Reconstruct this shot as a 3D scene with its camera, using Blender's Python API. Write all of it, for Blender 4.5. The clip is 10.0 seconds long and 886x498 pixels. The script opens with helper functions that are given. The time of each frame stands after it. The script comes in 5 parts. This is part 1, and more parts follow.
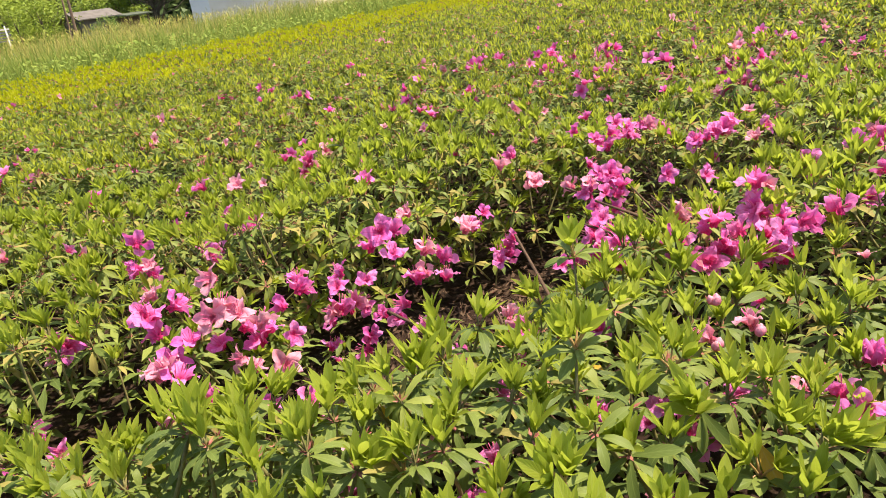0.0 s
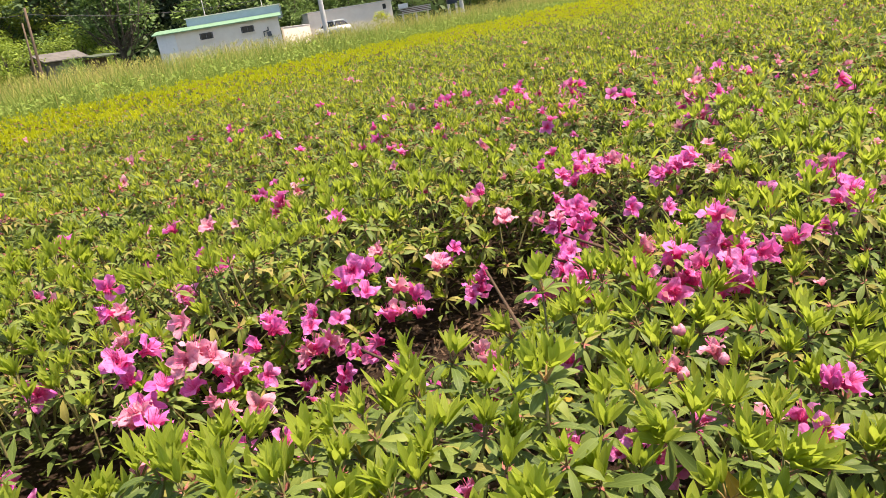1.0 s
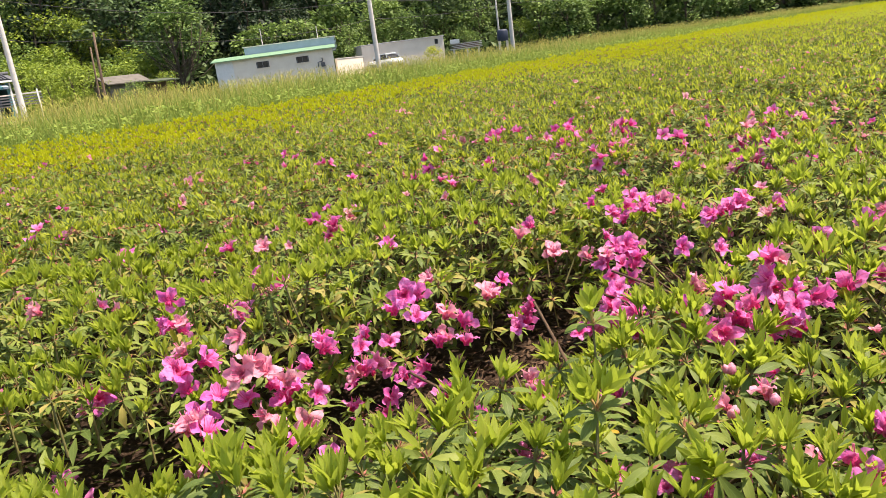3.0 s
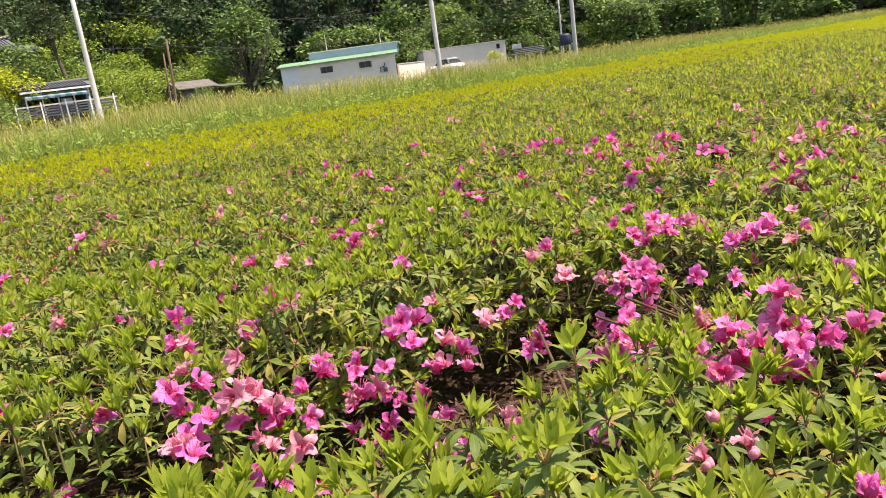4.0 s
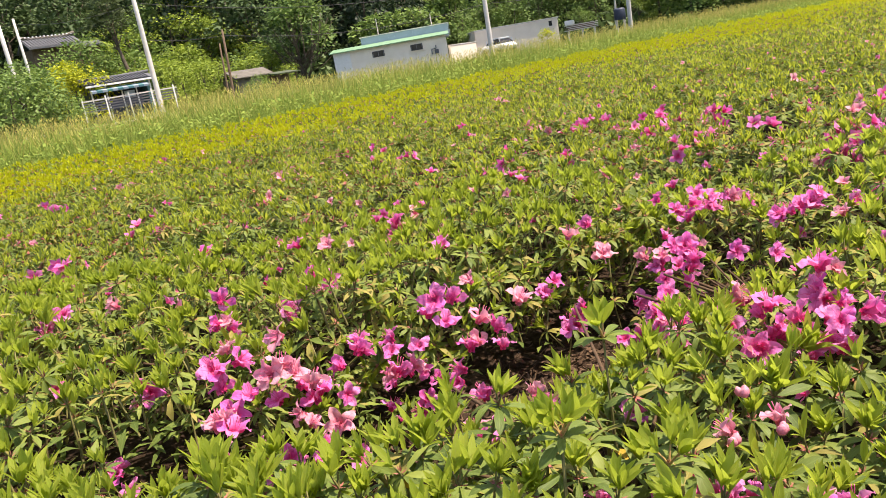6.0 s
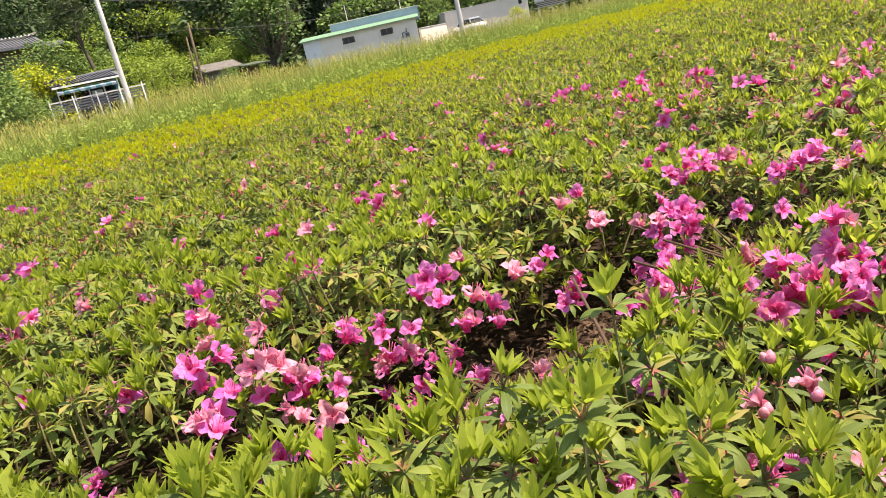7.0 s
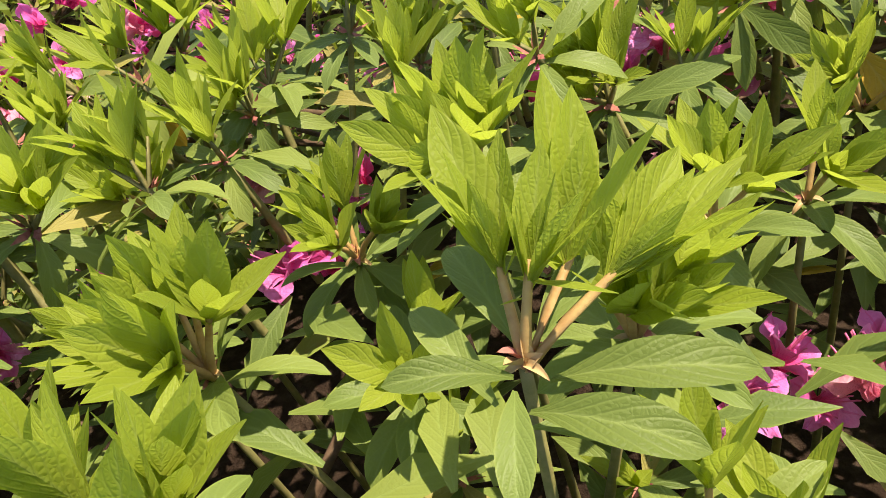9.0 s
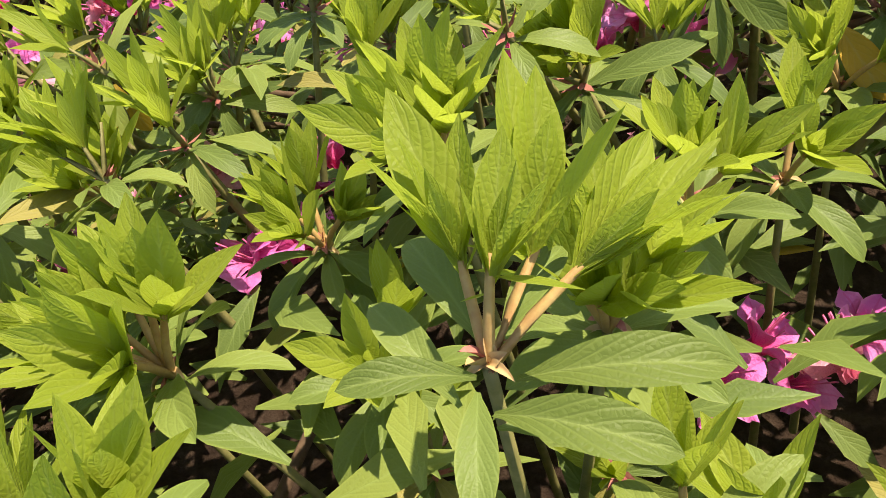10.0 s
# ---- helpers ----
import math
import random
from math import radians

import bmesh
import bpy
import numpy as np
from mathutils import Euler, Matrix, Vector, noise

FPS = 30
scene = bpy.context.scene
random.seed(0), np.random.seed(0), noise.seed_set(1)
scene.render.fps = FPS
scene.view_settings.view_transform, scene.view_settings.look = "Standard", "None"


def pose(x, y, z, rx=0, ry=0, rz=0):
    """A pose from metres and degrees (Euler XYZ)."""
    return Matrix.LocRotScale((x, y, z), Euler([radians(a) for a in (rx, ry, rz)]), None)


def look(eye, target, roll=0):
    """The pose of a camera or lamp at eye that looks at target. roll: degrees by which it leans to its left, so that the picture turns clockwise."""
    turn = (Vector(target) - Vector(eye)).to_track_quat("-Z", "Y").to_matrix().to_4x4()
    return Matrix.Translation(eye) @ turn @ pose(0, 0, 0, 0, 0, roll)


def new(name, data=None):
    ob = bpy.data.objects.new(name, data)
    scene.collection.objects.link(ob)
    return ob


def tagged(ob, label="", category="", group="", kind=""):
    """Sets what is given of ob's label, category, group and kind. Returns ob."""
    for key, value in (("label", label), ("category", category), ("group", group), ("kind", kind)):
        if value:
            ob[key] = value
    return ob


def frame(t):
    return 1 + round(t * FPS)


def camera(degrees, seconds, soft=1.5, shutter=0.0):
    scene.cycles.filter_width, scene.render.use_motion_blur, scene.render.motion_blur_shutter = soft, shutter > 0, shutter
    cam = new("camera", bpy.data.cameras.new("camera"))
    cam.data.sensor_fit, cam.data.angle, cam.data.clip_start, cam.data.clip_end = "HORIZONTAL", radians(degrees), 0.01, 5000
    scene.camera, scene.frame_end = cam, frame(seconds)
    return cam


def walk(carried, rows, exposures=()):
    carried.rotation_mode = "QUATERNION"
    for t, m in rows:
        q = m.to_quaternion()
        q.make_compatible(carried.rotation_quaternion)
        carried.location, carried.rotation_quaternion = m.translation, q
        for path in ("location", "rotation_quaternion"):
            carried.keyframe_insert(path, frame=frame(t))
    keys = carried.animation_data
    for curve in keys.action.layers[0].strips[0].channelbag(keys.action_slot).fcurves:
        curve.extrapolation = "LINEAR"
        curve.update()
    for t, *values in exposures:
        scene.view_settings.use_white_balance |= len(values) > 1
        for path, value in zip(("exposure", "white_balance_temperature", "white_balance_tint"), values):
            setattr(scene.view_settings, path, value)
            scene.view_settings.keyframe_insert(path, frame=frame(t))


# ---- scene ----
cam = camera(63.2, 10.0, soft=0.45)
PATH = [
    (0, (0.187, 0.195, 0.619), (-0.287, 2.012, -0.07), -9.2),
    (0.5, (0.197, 0.188, 0.631), (-0.22, 2.041, 0.005), -9.5),
    (1, (0.193, 0.182, 0.628), (-0.2, 2.045, 0.016), -9.7),
    (1.5, (0.184, 0.184, 0.618), (-0.215, 2.046, 0.006), -8.3),
    (2, (0.182, 0.181, 0.627), (-0.242, 2.039, 0.023), -7.8),
    (2.2, (0.178, 0.175, 0.628), (-0.278, 2.03, 0.036), -7.6),
    (3.3, (0.187, 0.154, 0.633), (-0.308, 2.028, 0.139), -7.7),
    (3.5, (0.213, 0.173, 0.636), (-0.286, 2.046, 0.143), -7.6),
    (4, (0.265, 0.199, 0.646), (-0.385, 2.029, 0.17), -7.9),
    (4.5, (0.292, 0.204, 0.643), (-0.41, 2.015, 0.168), -8.4),
    (5, (0.293, 0.205, 0.644), (-0.47, 1.992, 0.17), -9.0),
    (5.5, (0.297, 0.202, 0.642), (-0.495, 1.971, 0.148), -9.3),
    (6.8, (0.292, 0.226, 0.623), (-0.475, 1.997, 0.095), -11.9),
    (7, (0.261, 0.255, 0.612), (-0.491, 2.024, 0.06), -12.8),
    (7.2, (0.222, 0.287, 0.583), (-0.502, 2.052, -0.019), -14.7),
    (7.5, (0.183, 0.34, 0.534), (-0.437, 2.086, -0.219), -16.6),
    (8, (0.174, 0.4, 0.471), (-0.226, 2.122, -0.464), -15.4),
    (8.5, (0.168, 0.416, 0.428), (-0.182, 2.039, -0.686), -16.4),
    (9, (0.163, 0.424, 0.408), (-0.18, 1.936, -0.855), -16.9),
    (9.5, (0.165, 0.429, 0.405), (-0.159, 1.9, -0.911), -17.3),
    (10, (0.166, 0.431, 0.404), (-0.139, 1.907, -0.91), -17.0),
]
walk(cam, [(t, look(eye, target, roll)) for t, eye, target, roll in PATH], [(0.0, 1.09, 7400, 17), (2.2, 1.09, 7400, 17), (3.6, 1.02, 7400, 17), (5.6, 1.05, 7400, 17), (7.0, 1.09, 7400, 17), (8.6, 1.14, 7400, 14), (10.0, 1.12, 7400, 13)])


# ---- light ----
SUN_AZ, SUN_EL = radians(70.0), radians(66.0)
world = bpy.data.worlds.new("sky")
scene.world = world
world.use_nodes = True
sky = world.node_tree.nodes.new("ShaderNodeTexSky")
sky.sky_type = "NISHITA"
sky.sun_disc = False
sky.sun_elevation, sky.sun_rotation = SUN_EL, SUN_AZ
world.node_tree.links.new(sky.outputs[0], world.node_tree.nodes["Background"].inputs[0])
world.node_tree.nodes["Background"].inputs[1].default_value = 0.13
sun = new("sun", bpy.data.lights.new("sun", "SUN"))
sun.data.energy, sun.data.angle, sun.data.color = 4.5, radians(0.55), (1.0, 0.94, 0.84)
sun.matrix_world = look((60 * math.sin(SUN_AZ) * math.cos(SUN_EL), 60 * math.cos(SUN_AZ) * math.cos(SUN_EL), 60 * math.sin(SUN_EL)), (0, 0, 0))


# ---- materials ----
class Shade:
    """A small node graph round one Principled BSDF."""

    def __init__(self, name, rough=0.6, metal=0.0, spec=0.4):
        self.mat = bpy.data.materials.new(name)
        self.relief = None
        self.mat.use_nodes = True
        self.nt = self.mat.node_tree
        self.p = self.nt.nodes["Principled BSDF"]
        self.out = self.nt.nodes["Material Output"]
        self.p.inputs["Roughness"].default_value = rough
        self.p.inputs["Metallic"].default_value = metal
        self.p.inputs["Specular IOR Level"].default_value = spec

    def node(self, kind, **values):
        n = self.nt.nodes.new(kind)
        for key, value in values.items():
            n.inputs[key.replace("_", " ")].default_value = value
        return n

    def link(self, a, b):
        self.nt.links.new(a, b)

    def coords(self, kind="Object"):
        return self.nt.nodes.new("ShaderNodeTexCoord").outputs[kind]

    def noise(self, scale, detail=4.0, rough=0.6, vector=None):
        n = self.node("ShaderNodeTexNoise", Scale=scale, Detail=detail, Roughness=rough)
        self.link(vector if vector is not None else self.coords(), n.inputs["Vector"])
        return n.outputs[0]

    def ramp(self, value, *stops):
        n = self.nt.nodes.new("ShaderNodeValToRGB")
        e = n.color_ramp.elements
        while len(e) < len(stops):
            e.new(0.5)
        for el, (pos, col) in zip(e, stops):
            el.position, el.color = pos, (*col, 1)
        self.link(value, n.inputs[0])
        return n.outputs[0]

    def mix(self, fac, a, b, blend="MIX"):
        n = self.nt.nodes.new("ShaderNodeMix")
        n.data_type, n.blend_type = "RGBA", blend
        for sock, value in ((n.inputs[0], fac), (n.inputs[6], a), (n.inputs[7], b)):
            if isinstance(value, (int, float)):
                sock.default_value = value
            elif isinstance(value, tuple):
                sock.default_value = (*value, 1)
            else:
                self.link(value, sock)
        return n.outputs[2]

    def maths(self, op, a, b=0.0, c=0.0):
        n = self.nt.nodes.new("ShaderNodeMath")
        n.operation = op
        for sock, value in zip(n.inputs, (a, b, c)):
            if isinstance(value, (int, float)):
                sock.default_value = value
            else:
                self.link(value, sock)
        return n.outputs[0]

    def bump(self, height, strength=0.3, distance=0.01):
        n = self.node("ShaderNodeBump", Strength=strength, Distance=distance)
        self.link(height, n.inputs["Height"])
        self.link(n.outputs[0], self.p.inputs["Normal"])
        self.relief = n.outputs[0]
        return n.outputs[0]

    def colour(self, c):
        if isinstance(c, tuple):
            self.p.inputs["Base Color"].default_value = (*c, 1)
        else:
            self.link(c, self.p.inputs["Base Color"])
        return self

    def thin(self, share, tint):
        """Lets part of the light through, as a leaf or petal does."""
        t = self.nt.nodes.new("ShaderNodeBsdfTranslucent")
        if isinstance(tint, tuple):
            t.inputs[0].default_value = (*tint, 1)
        else:
            self.link(tint, t.inputs[0])
        if self.relief is not None:
            self.link(self.relief, t.inputs["Normal"])
        m = self.nt.nodes.new("ShaderNodeMixShader")
        m.inputs[0].default_value = share
        self.link(self.p.outputs[0], m.inputs[1])
        self.link(t.outputs[0], m.inputs[2])
        self.link(m.outputs[0], self.out.inputs[0])
        return self

    def island(self):
        return self.nt.nodes.new("ShaderNodeNewGeometry").outputs["Random Per Island"]

    def whole(self):
        return self.nt.nodes.new("ShaderNodeObjectInfo").outputs["Random"]


def leaf_material(name, dark, mid, light, vein, through_tint, rough, share, relief=1.0):
    s = Shade(name, rough, 0.0, 0.15)
    uv = s.coords("UV")
    rand = s.island()
    own = s.whole()
    tone = s.maths("ADD", s.maths("MULTIPLY", rand, 0.7), s.maths("MULTIPLY", own, 0.3))
    col = s.ramp(tone, (0.0, dark), (0.5, mid), (1.0, light))
    blotch = s.noise(60.0, 3.0)
    col = s.mix(s.maths("MULTIPLY", blotch, 0.35), col, s.mix(0.5, col, light), "MIX")
    xyz = s.nt.nodes.new("ShaderNodeSeparateXYZ")
    s.link(uv, xyz.inputs[0])
    side = s.maths("ABSOLUTE", s.maths("SUBTRACT", xyz.outputs[0], 0.5))
    rib = s.ramp(side, (0.0, (1, 1, 1)), (0.07, (0, 0, 0)))
    ribs = s.maths("SINE", s.maths("MULTIPLY", s.maths("SUBTRACT", xyz.outputs[1], s.maths("MULTIPLY", side, 0.75)), 40.0))
    veins = s.maths("POWER", s.maths("MULTIPLY_ADD", ribs, 0.5, 0.5), 6.0)
    col = s.mix(s.maths("MULTIPLY", rib, 0.35), col, vein)
    col = s.mix(s.maths("MULTIPLY", veins, 0.12), col, vein)
    edge = s.ramp(side, (0.43, (0, 0, 0)), (0.49, (1, 1, 1)))
    col = s.mix(s.maths("MULTIPLY", edge, 0.45), col, light)
    s.colour(col)
    net = s.nt.nodes.new("ShaderNodeTexVoronoi")
    net.feature = "DISTANCE_TO_EDGE"
    net.inputs["Scale"].default_value = 760.0
    s.link(s.coords(), net.inputs["Vector"])
    puffs = s.maths("MINIMUM", s.maths("MULTIPLY", net.outputs["Distance"], 3.0), 1.0)
    cells = s.maths("ADD", puffs, s.maths("MULTIPLY", s.noise(2500.0, 2.0), 0.25))
    height = s.maths("SUBTRACT", s.maths("MULTIPLY", cells, 0.6), s.maths("ADD", s.maths("MULTIPLY", veins, 1.1), rib))
    s.bump(height, 0.34 * relief, 0.00045)
    return s.thin(share, s.mix(0.5, col, through_tint)).mat


NEW_LEAF = leaf_material("young_leaf", (0.19, 0.26, 0.030), (0.30, 0.375, 0.042), (0.43, 0.49, 0.075), (0.42, 0.48, 0.14), (0.45, 0.54, 0.05), 0.46, 0.58)
SUN_LEAF = leaf_material("yellowish_young_leaf", (0.26, 0.32, 0.034), (0.39, 0.44, 0.048), (0.52, 0.56, 0.085), (0.45, 0.50, 0.13), (0.51, 0.56, 0.045), 0.46, 0.58)
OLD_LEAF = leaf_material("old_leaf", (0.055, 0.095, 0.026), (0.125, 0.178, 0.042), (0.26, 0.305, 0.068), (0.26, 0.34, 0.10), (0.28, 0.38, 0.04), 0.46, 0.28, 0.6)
OLD_FRESH = leaf_material("fresh_grown_leaf", (0.085, 0.125, 0.030), (0.115, 0.16, 0.036), (0.15, 0.195, 0.042), (0.34, 0.41, 0.13), (0.30, 0.37, 0.045), 0.48, 0.35, 0.9)
PALE_LEAF = leaf_material("ageing_leaf", (0.34, 0.29, 0.05), (0.50, 0.34, 0.05), (0.60, 0.34, 0.04), (0.5, 0.4, 0.15), (0.6, 0.38, 0.03), 0.5, 0.3)
FAR_LEAF = leaf_material("sunny_young_leaf", (0.33, 0.37, 0.012), (0.44, 0.465, 0.014), (0.55, 0.55, 0.018), (0.45, 0.5, 0.06), (0.58, 0.60, 0.02), 0.5, 0.44)
OLIVE_LEAF = leaf_material("olive_tan_leaf", (0.15, 0.135, 0.040), (0.26, 0.235, 0.062), (0.36, 0.31, 0.09), (0.40, 0.34, 0.12), (0.36, 0.32, 0.05), 0.5, 0.28)


def petal_material(name, pale, deep, throat):
    s = Shade(name, 0.5, 0.0, 0.25)
    uv = s.coords("UV")
    xyz = s.nt.nodes.new("ShaderNodeSeparateXYZ")
    s.link(uv, xyz.inputs[0])
    v = xyz.outputs[1]
    side = s.maths("ABSOLUTE", s.maths("SUBTRACT", xyz.outputs[0], 0.5))
    tone = s.maths("MULTIPLY_ADD", s.whole(), 0.6, s.maths("MULTIPLY", s.island(), 0.4))
    col = s.mix(tone, pale, deep)
    # Paler rim: petal colour, plus the glow of thin edges painted in.
    col = s.mix(s.maths("MULTIPLY", s.ramp(side, (0.3, (0, 0, 0)), (0.5, (1, 1, 1))), 0.45), col, pale)
    col = s.mix(s.maths("MULTIPLY", s.ramp(v, (0.2, (1, 1, 1)), (0.68, (0, 0, 0))), 0.8), col, throat)
    streak = s.maths("LESS_THAN", side, 0.04)
    col = s.mix(s.maths("MULTIPLY", streak, 0.35), col, throat)
    freckle = s.maths("GREATER_THAN", s.noise(1400.0, 1.0), 0.62)
    near_throat = s.ramp(v, (0.25, (1, 1, 1)), (0.62, (0, 0, 0)))
    col = s.mix(s.maths("MULTIPLY", s.maths("MULTIPLY", freckle, near_throat), 0.5), col, (0.35, 0.005, 0.06))
    s.colour(col)
    s.bump(s.noise(220.0, 3.0), 0.6, 0.002)
    return s.thin(0.38, col).mat


PETAL = petal_material("pink_petal", (0.88, 0.36, 0.64), (0.76, 0.085, 0.46), (0.74, 0.03, 0.20))
WILTED = petal_material("faded_salmon_petal", (0.85, 0.44, 0.48), (0.82, 0.32, 0.49), (0.74, 0.18, 0.28))


def plain(name, a, b, rough=0.7, scale=20.0, bump=0.3, distance=0.003, metal=0.0, spec=0.3, c=None):
    s = Shade(name, rough, metal, spec)
    n = s.noise(scale, 6.0)
    stops = [(0.3, a), (0.7, b)] if c is None else [(0.25, a), (0.5, b), (0.75, c)]
    col = s.ramp(n, *stops)
    col = s.mix(s.maths("MULTIPLY", s.noise(scale * 0.11, 3.0), 0.35), col, a)
    s.colour(col)
    if bump:
        s.bump(s.noise(scale * 2.3, 6.0), bump, distance)
    return s.mat


STALK = plain("reddish_stalk", (0.34, 0.19, 0.07), (0.46, 0.33, 0.12), 0.6, 300.0, 0.3, 0.0005)
STEM = plain("olive_green_stem", (0.13, 0.13, 0.04), (0.24, 0.20, 0.08), 0.6, 250.0, 0.4, 0.0006)
BARK = plain("brown_twig", (0.06, 0.035, 0.02), (0.14, 0.09, 0.05), 0.85, 200.0, 0.5, 0.001)
STAMEN = plain("pink_stamen", (0.62, 0.08, 0.22), (0.75, 0.2, 0.35), 0.5, 200.0, 0.0)
DRY_BIT = plain("dry_brown_scrap", (0.24, 0.07, 0.06), (0.46, 0.20, 0.15), 0.8, 300.0, 0.3, 0.0005, spec=0.08)
SCALE_BUD = plain("pale_bud_scale", (0.36, 0.22, 0.09), (0.52, 0.38, 0.18), 0.6, 300.0, 0.2, 0.0005)


# ---- mesh kit ----
class Pile:
    """Gathers quads of many small pieces for one mesh."""

    def __init__(self):
        self.v, self.f, self.uv, self.m, self.n = [], [], [], [], 0

    def add(self, shape, mats=None, slot=0):
        v, f, uv = shape
        if mats is None:
            mats = np.eye(4)[None]
        mats = np.asarray(mats, float)
        if not len(mats):
            return self
        k = len(mats)
        w = np.einsum("kij,vj->kvi", mats[:, :3, :3], v) + mats[:, None, :3, 3]
        self.v.append(w.reshape(-1, 3))
        self.f.append((f[None] + (self.n + np.arange(k) * len(v))[:, None, None]).reshape(-1, 4))
        self.uv.append(np.tile(uv, (k, 1)))
        self.m.append(np.full(k * len(f), slot))
        self.n += k * len(v)
        return self

    def pour(self, other, mats):
        """All of another pile's pieces, once at each of the poses."""
        v, f, uv, m = (np.concatenate(a) for a in (other.v, other.f, other.uv, other.m))
        for s in np.unique(m):
            self.add((v, f[m == s], uv), mats, int(s)) if len(np.unique(m)) == 1 else self._some(v, f[m == s], uv, mats, int(s))
        return self

    def _some(self, v, f, uv, mats, slot):
        used, flat = np.unique(f, return_inverse=True)
        self.add((v[used], flat.reshape(f.shape), uv[used]), mats, slot)

    def mesh(self, name, materials, smooth=True):
        me = bpy.data.meshes.new(name)
        v, f, uv, m = (np.concatenate(a) for a in (self.v, self.f, self.uv, self.m))
        me.vertices.add(len(v))
        me.vertices.foreach_set("co", v.astype(np.float32).ravel())
        me.loops.add(f.size)
        me.loops.foreach_set("vertex_index", f.astype(np.int32).ravel())
        me.polygons.add(len(f))
        me.polygons.foreach_set("loop_start", np.arange(0, f.size, 4, dtype=np.int32))
        me.polygons.foreach_set("material_index", m.astype(np.int32))
        me.polygons.foreach_set("use_smooth", np.full(len(f), smooth))
        me.uv_layers.new(name="UVMap").data.foreach_set("uv", uv[f.ravel()].astype(np.float32).ravel())
        for mat in materials:
            me.materials.append(mat)
        me.update(calc_edges=True)
        return me


def blade(length, width, segs=4, cols=2, lift=0.0, bend=0.0, fold=0.25, ruffle=0.0, tip=0.75, base=0.12, blunt=0.85):
    """A leaf or petal along +y with its face up. lift, bend: radians at the base, and gained to the tip; fold: how far the sides rise."""
    s = np.linspace(0, 1, segs + 1)
    shape = np.sin(np.pi * np.clip(s, 0, 1) ** tip) ** blunt
    w = np.maximum(width / 2 * shape, width * (0.5 * base) * (1 - s) + 0.012 * width)
    ang = lift + bend * s
    step = length / segs
    mid = (ang[1:] + ang[:-1]) / 2
    y = np.concatenate([[0], np.cumsum(np.cos(mid))]) * step
    z = np.concatenate([[0], np.cumsum(np.sin(mid))]) * step
    c = np.linspace(-1, 1, cols + 1)
    x = w[:, None] * c[None]
    up = fold * np.abs(x) + ruffle * width * np.sin(s * 9 + 1)[:, None] * np.abs(c)[None] * np.sign(c)[None]
    v = np.stack([x, y[:, None] - np.sin(ang)[:, None] * up, z[:, None] + np.cos(ang)[:, None] * up], -1).reshape(-1, 3)
    i = np.arange(segs)[:, None] * (cols + 1) + np.arange(cols)[None]
    f = np.stack([i, i + 1, i + cols + 2, i + cols + 1], -1).reshape(-1, 4)
    uv = np.stack([np.tile((c + 1) / 2, (segs + 1, 1)), np.repeat(s[:, None], cols + 1, 1)], -1).reshape(-1, 2)
    return v, f, uv


def lozenge(length, width, lift=0.0, bend=0.0):
    """A leaf of one bent four-cornered face, for what stays far off."""
    y, z = length * math.cos(lift), length * math.sin(lift)
    v = np.array([(0, 0, 0), (width / 2, 0.45 * y, 0.45 * z - bend * length), (0, y, z), (-width / 2, 0.45 * y, 0.45 * z - bend * length)])
    return v, np.array([(0, 1, 2, 3)]), np.array([(0.5, 0.0), (0.8, 0.45), (0.5, 1.0), (0.2, 0.45)])


def tube(points, radii, sides=5):
    """A tapering round rod through the points."""
    pts = np.asarray(points, float)
    rings = []
    for k, p in enumerate(pts):
        d = pts[min(k + 1, len(pts) - 1)] - pts[max(k - 1, 0)]
        d = d / (np.linalg.norm(d) + 1e-9)
        a = np.cross(d, (0.3, 0.9, 0.1) if abs(d[2]) > 0.5 else (0, 0, 1))
        a /= np.linalg.norm(a)
        b = np.cross(d, a)
        t = np.linspace(0, 2 * np.pi, sides, endpoint=False)
        rings.append(p + radii[k] * (np.cos(t)[:, None] * a + np.sin(t)[:, None] * b))
    rings.append(np.repeat(pts[-1:], sides, 0))
    v = np.concatenate(rings)
    f = []
    for k in range(len(pts)):
        for j in range(sides):
            a, b = k * sides + j, k * sides + (j + 1) % sides
            f.append((a, b, b + sides, a + sides))
    uv = np.stack([np.tile(np.linspace(0, 1, sides), len(rings)), np.repeat(np.linspace(0, 1, len(rings)), sides)], -1)
    return v, np.array(f), uv


def turns(pos, yaw, pitch=None, roll=None, size=None):
    """Poses (k, 4, 4): turned by roll about y, pitch about x and yaw about z, in radians, then set at pos."""
    pos = np.atleast_2d(np.asarray(pos, float))
    k = len(pos)
    full = lambda a, d: np.full(k, d, float) if a is None else np.broadcast_to(np.asarray(a, float), (k,))
    yaw, pitch, roll, size = full(yaw, 0), full(pitch, 0), full(roll, 0), full(size, 1)
    m = np.zeros((k, 4, 4))
    cy, sy, cx, sx, cr, sr = np.cos(yaw), np.sin(yaw), np.cos(pitch), np.sin(pitch), np.cos(roll), np.sin(roll)
    rz = np.zeros((k, 3, 3)); rz[:, 0, 0] = cy; rz[:, 0, 1] = -sy; rz[:, 1, 0] = sy; rz[:, 1, 1] = cy; rz[:, 2, 2] = 1
    rx = np.zeros((k, 3, 3)); rx[:, 0, 0] = 1; rx[:, 1, 1] = cx; rx[:, 1, 2] = -sx; rx[:, 2, 1] = sx; rx[:, 2, 2] = cx
    ry = np.zeros((k, 3, 3)); ry[:, 1, 1] = 1; ry[:, 0, 0] = cr; ry[:, 0, 2] = sr; ry[:, 2, 0] = -sr; ry[:, 2, 2] = cr
    m[:, :3, :3] = (rz @ rx @ ry) * size[:, None, None]
    m[:, :3, 3] = pos
    m[:, 3, 3] = 1
    return m


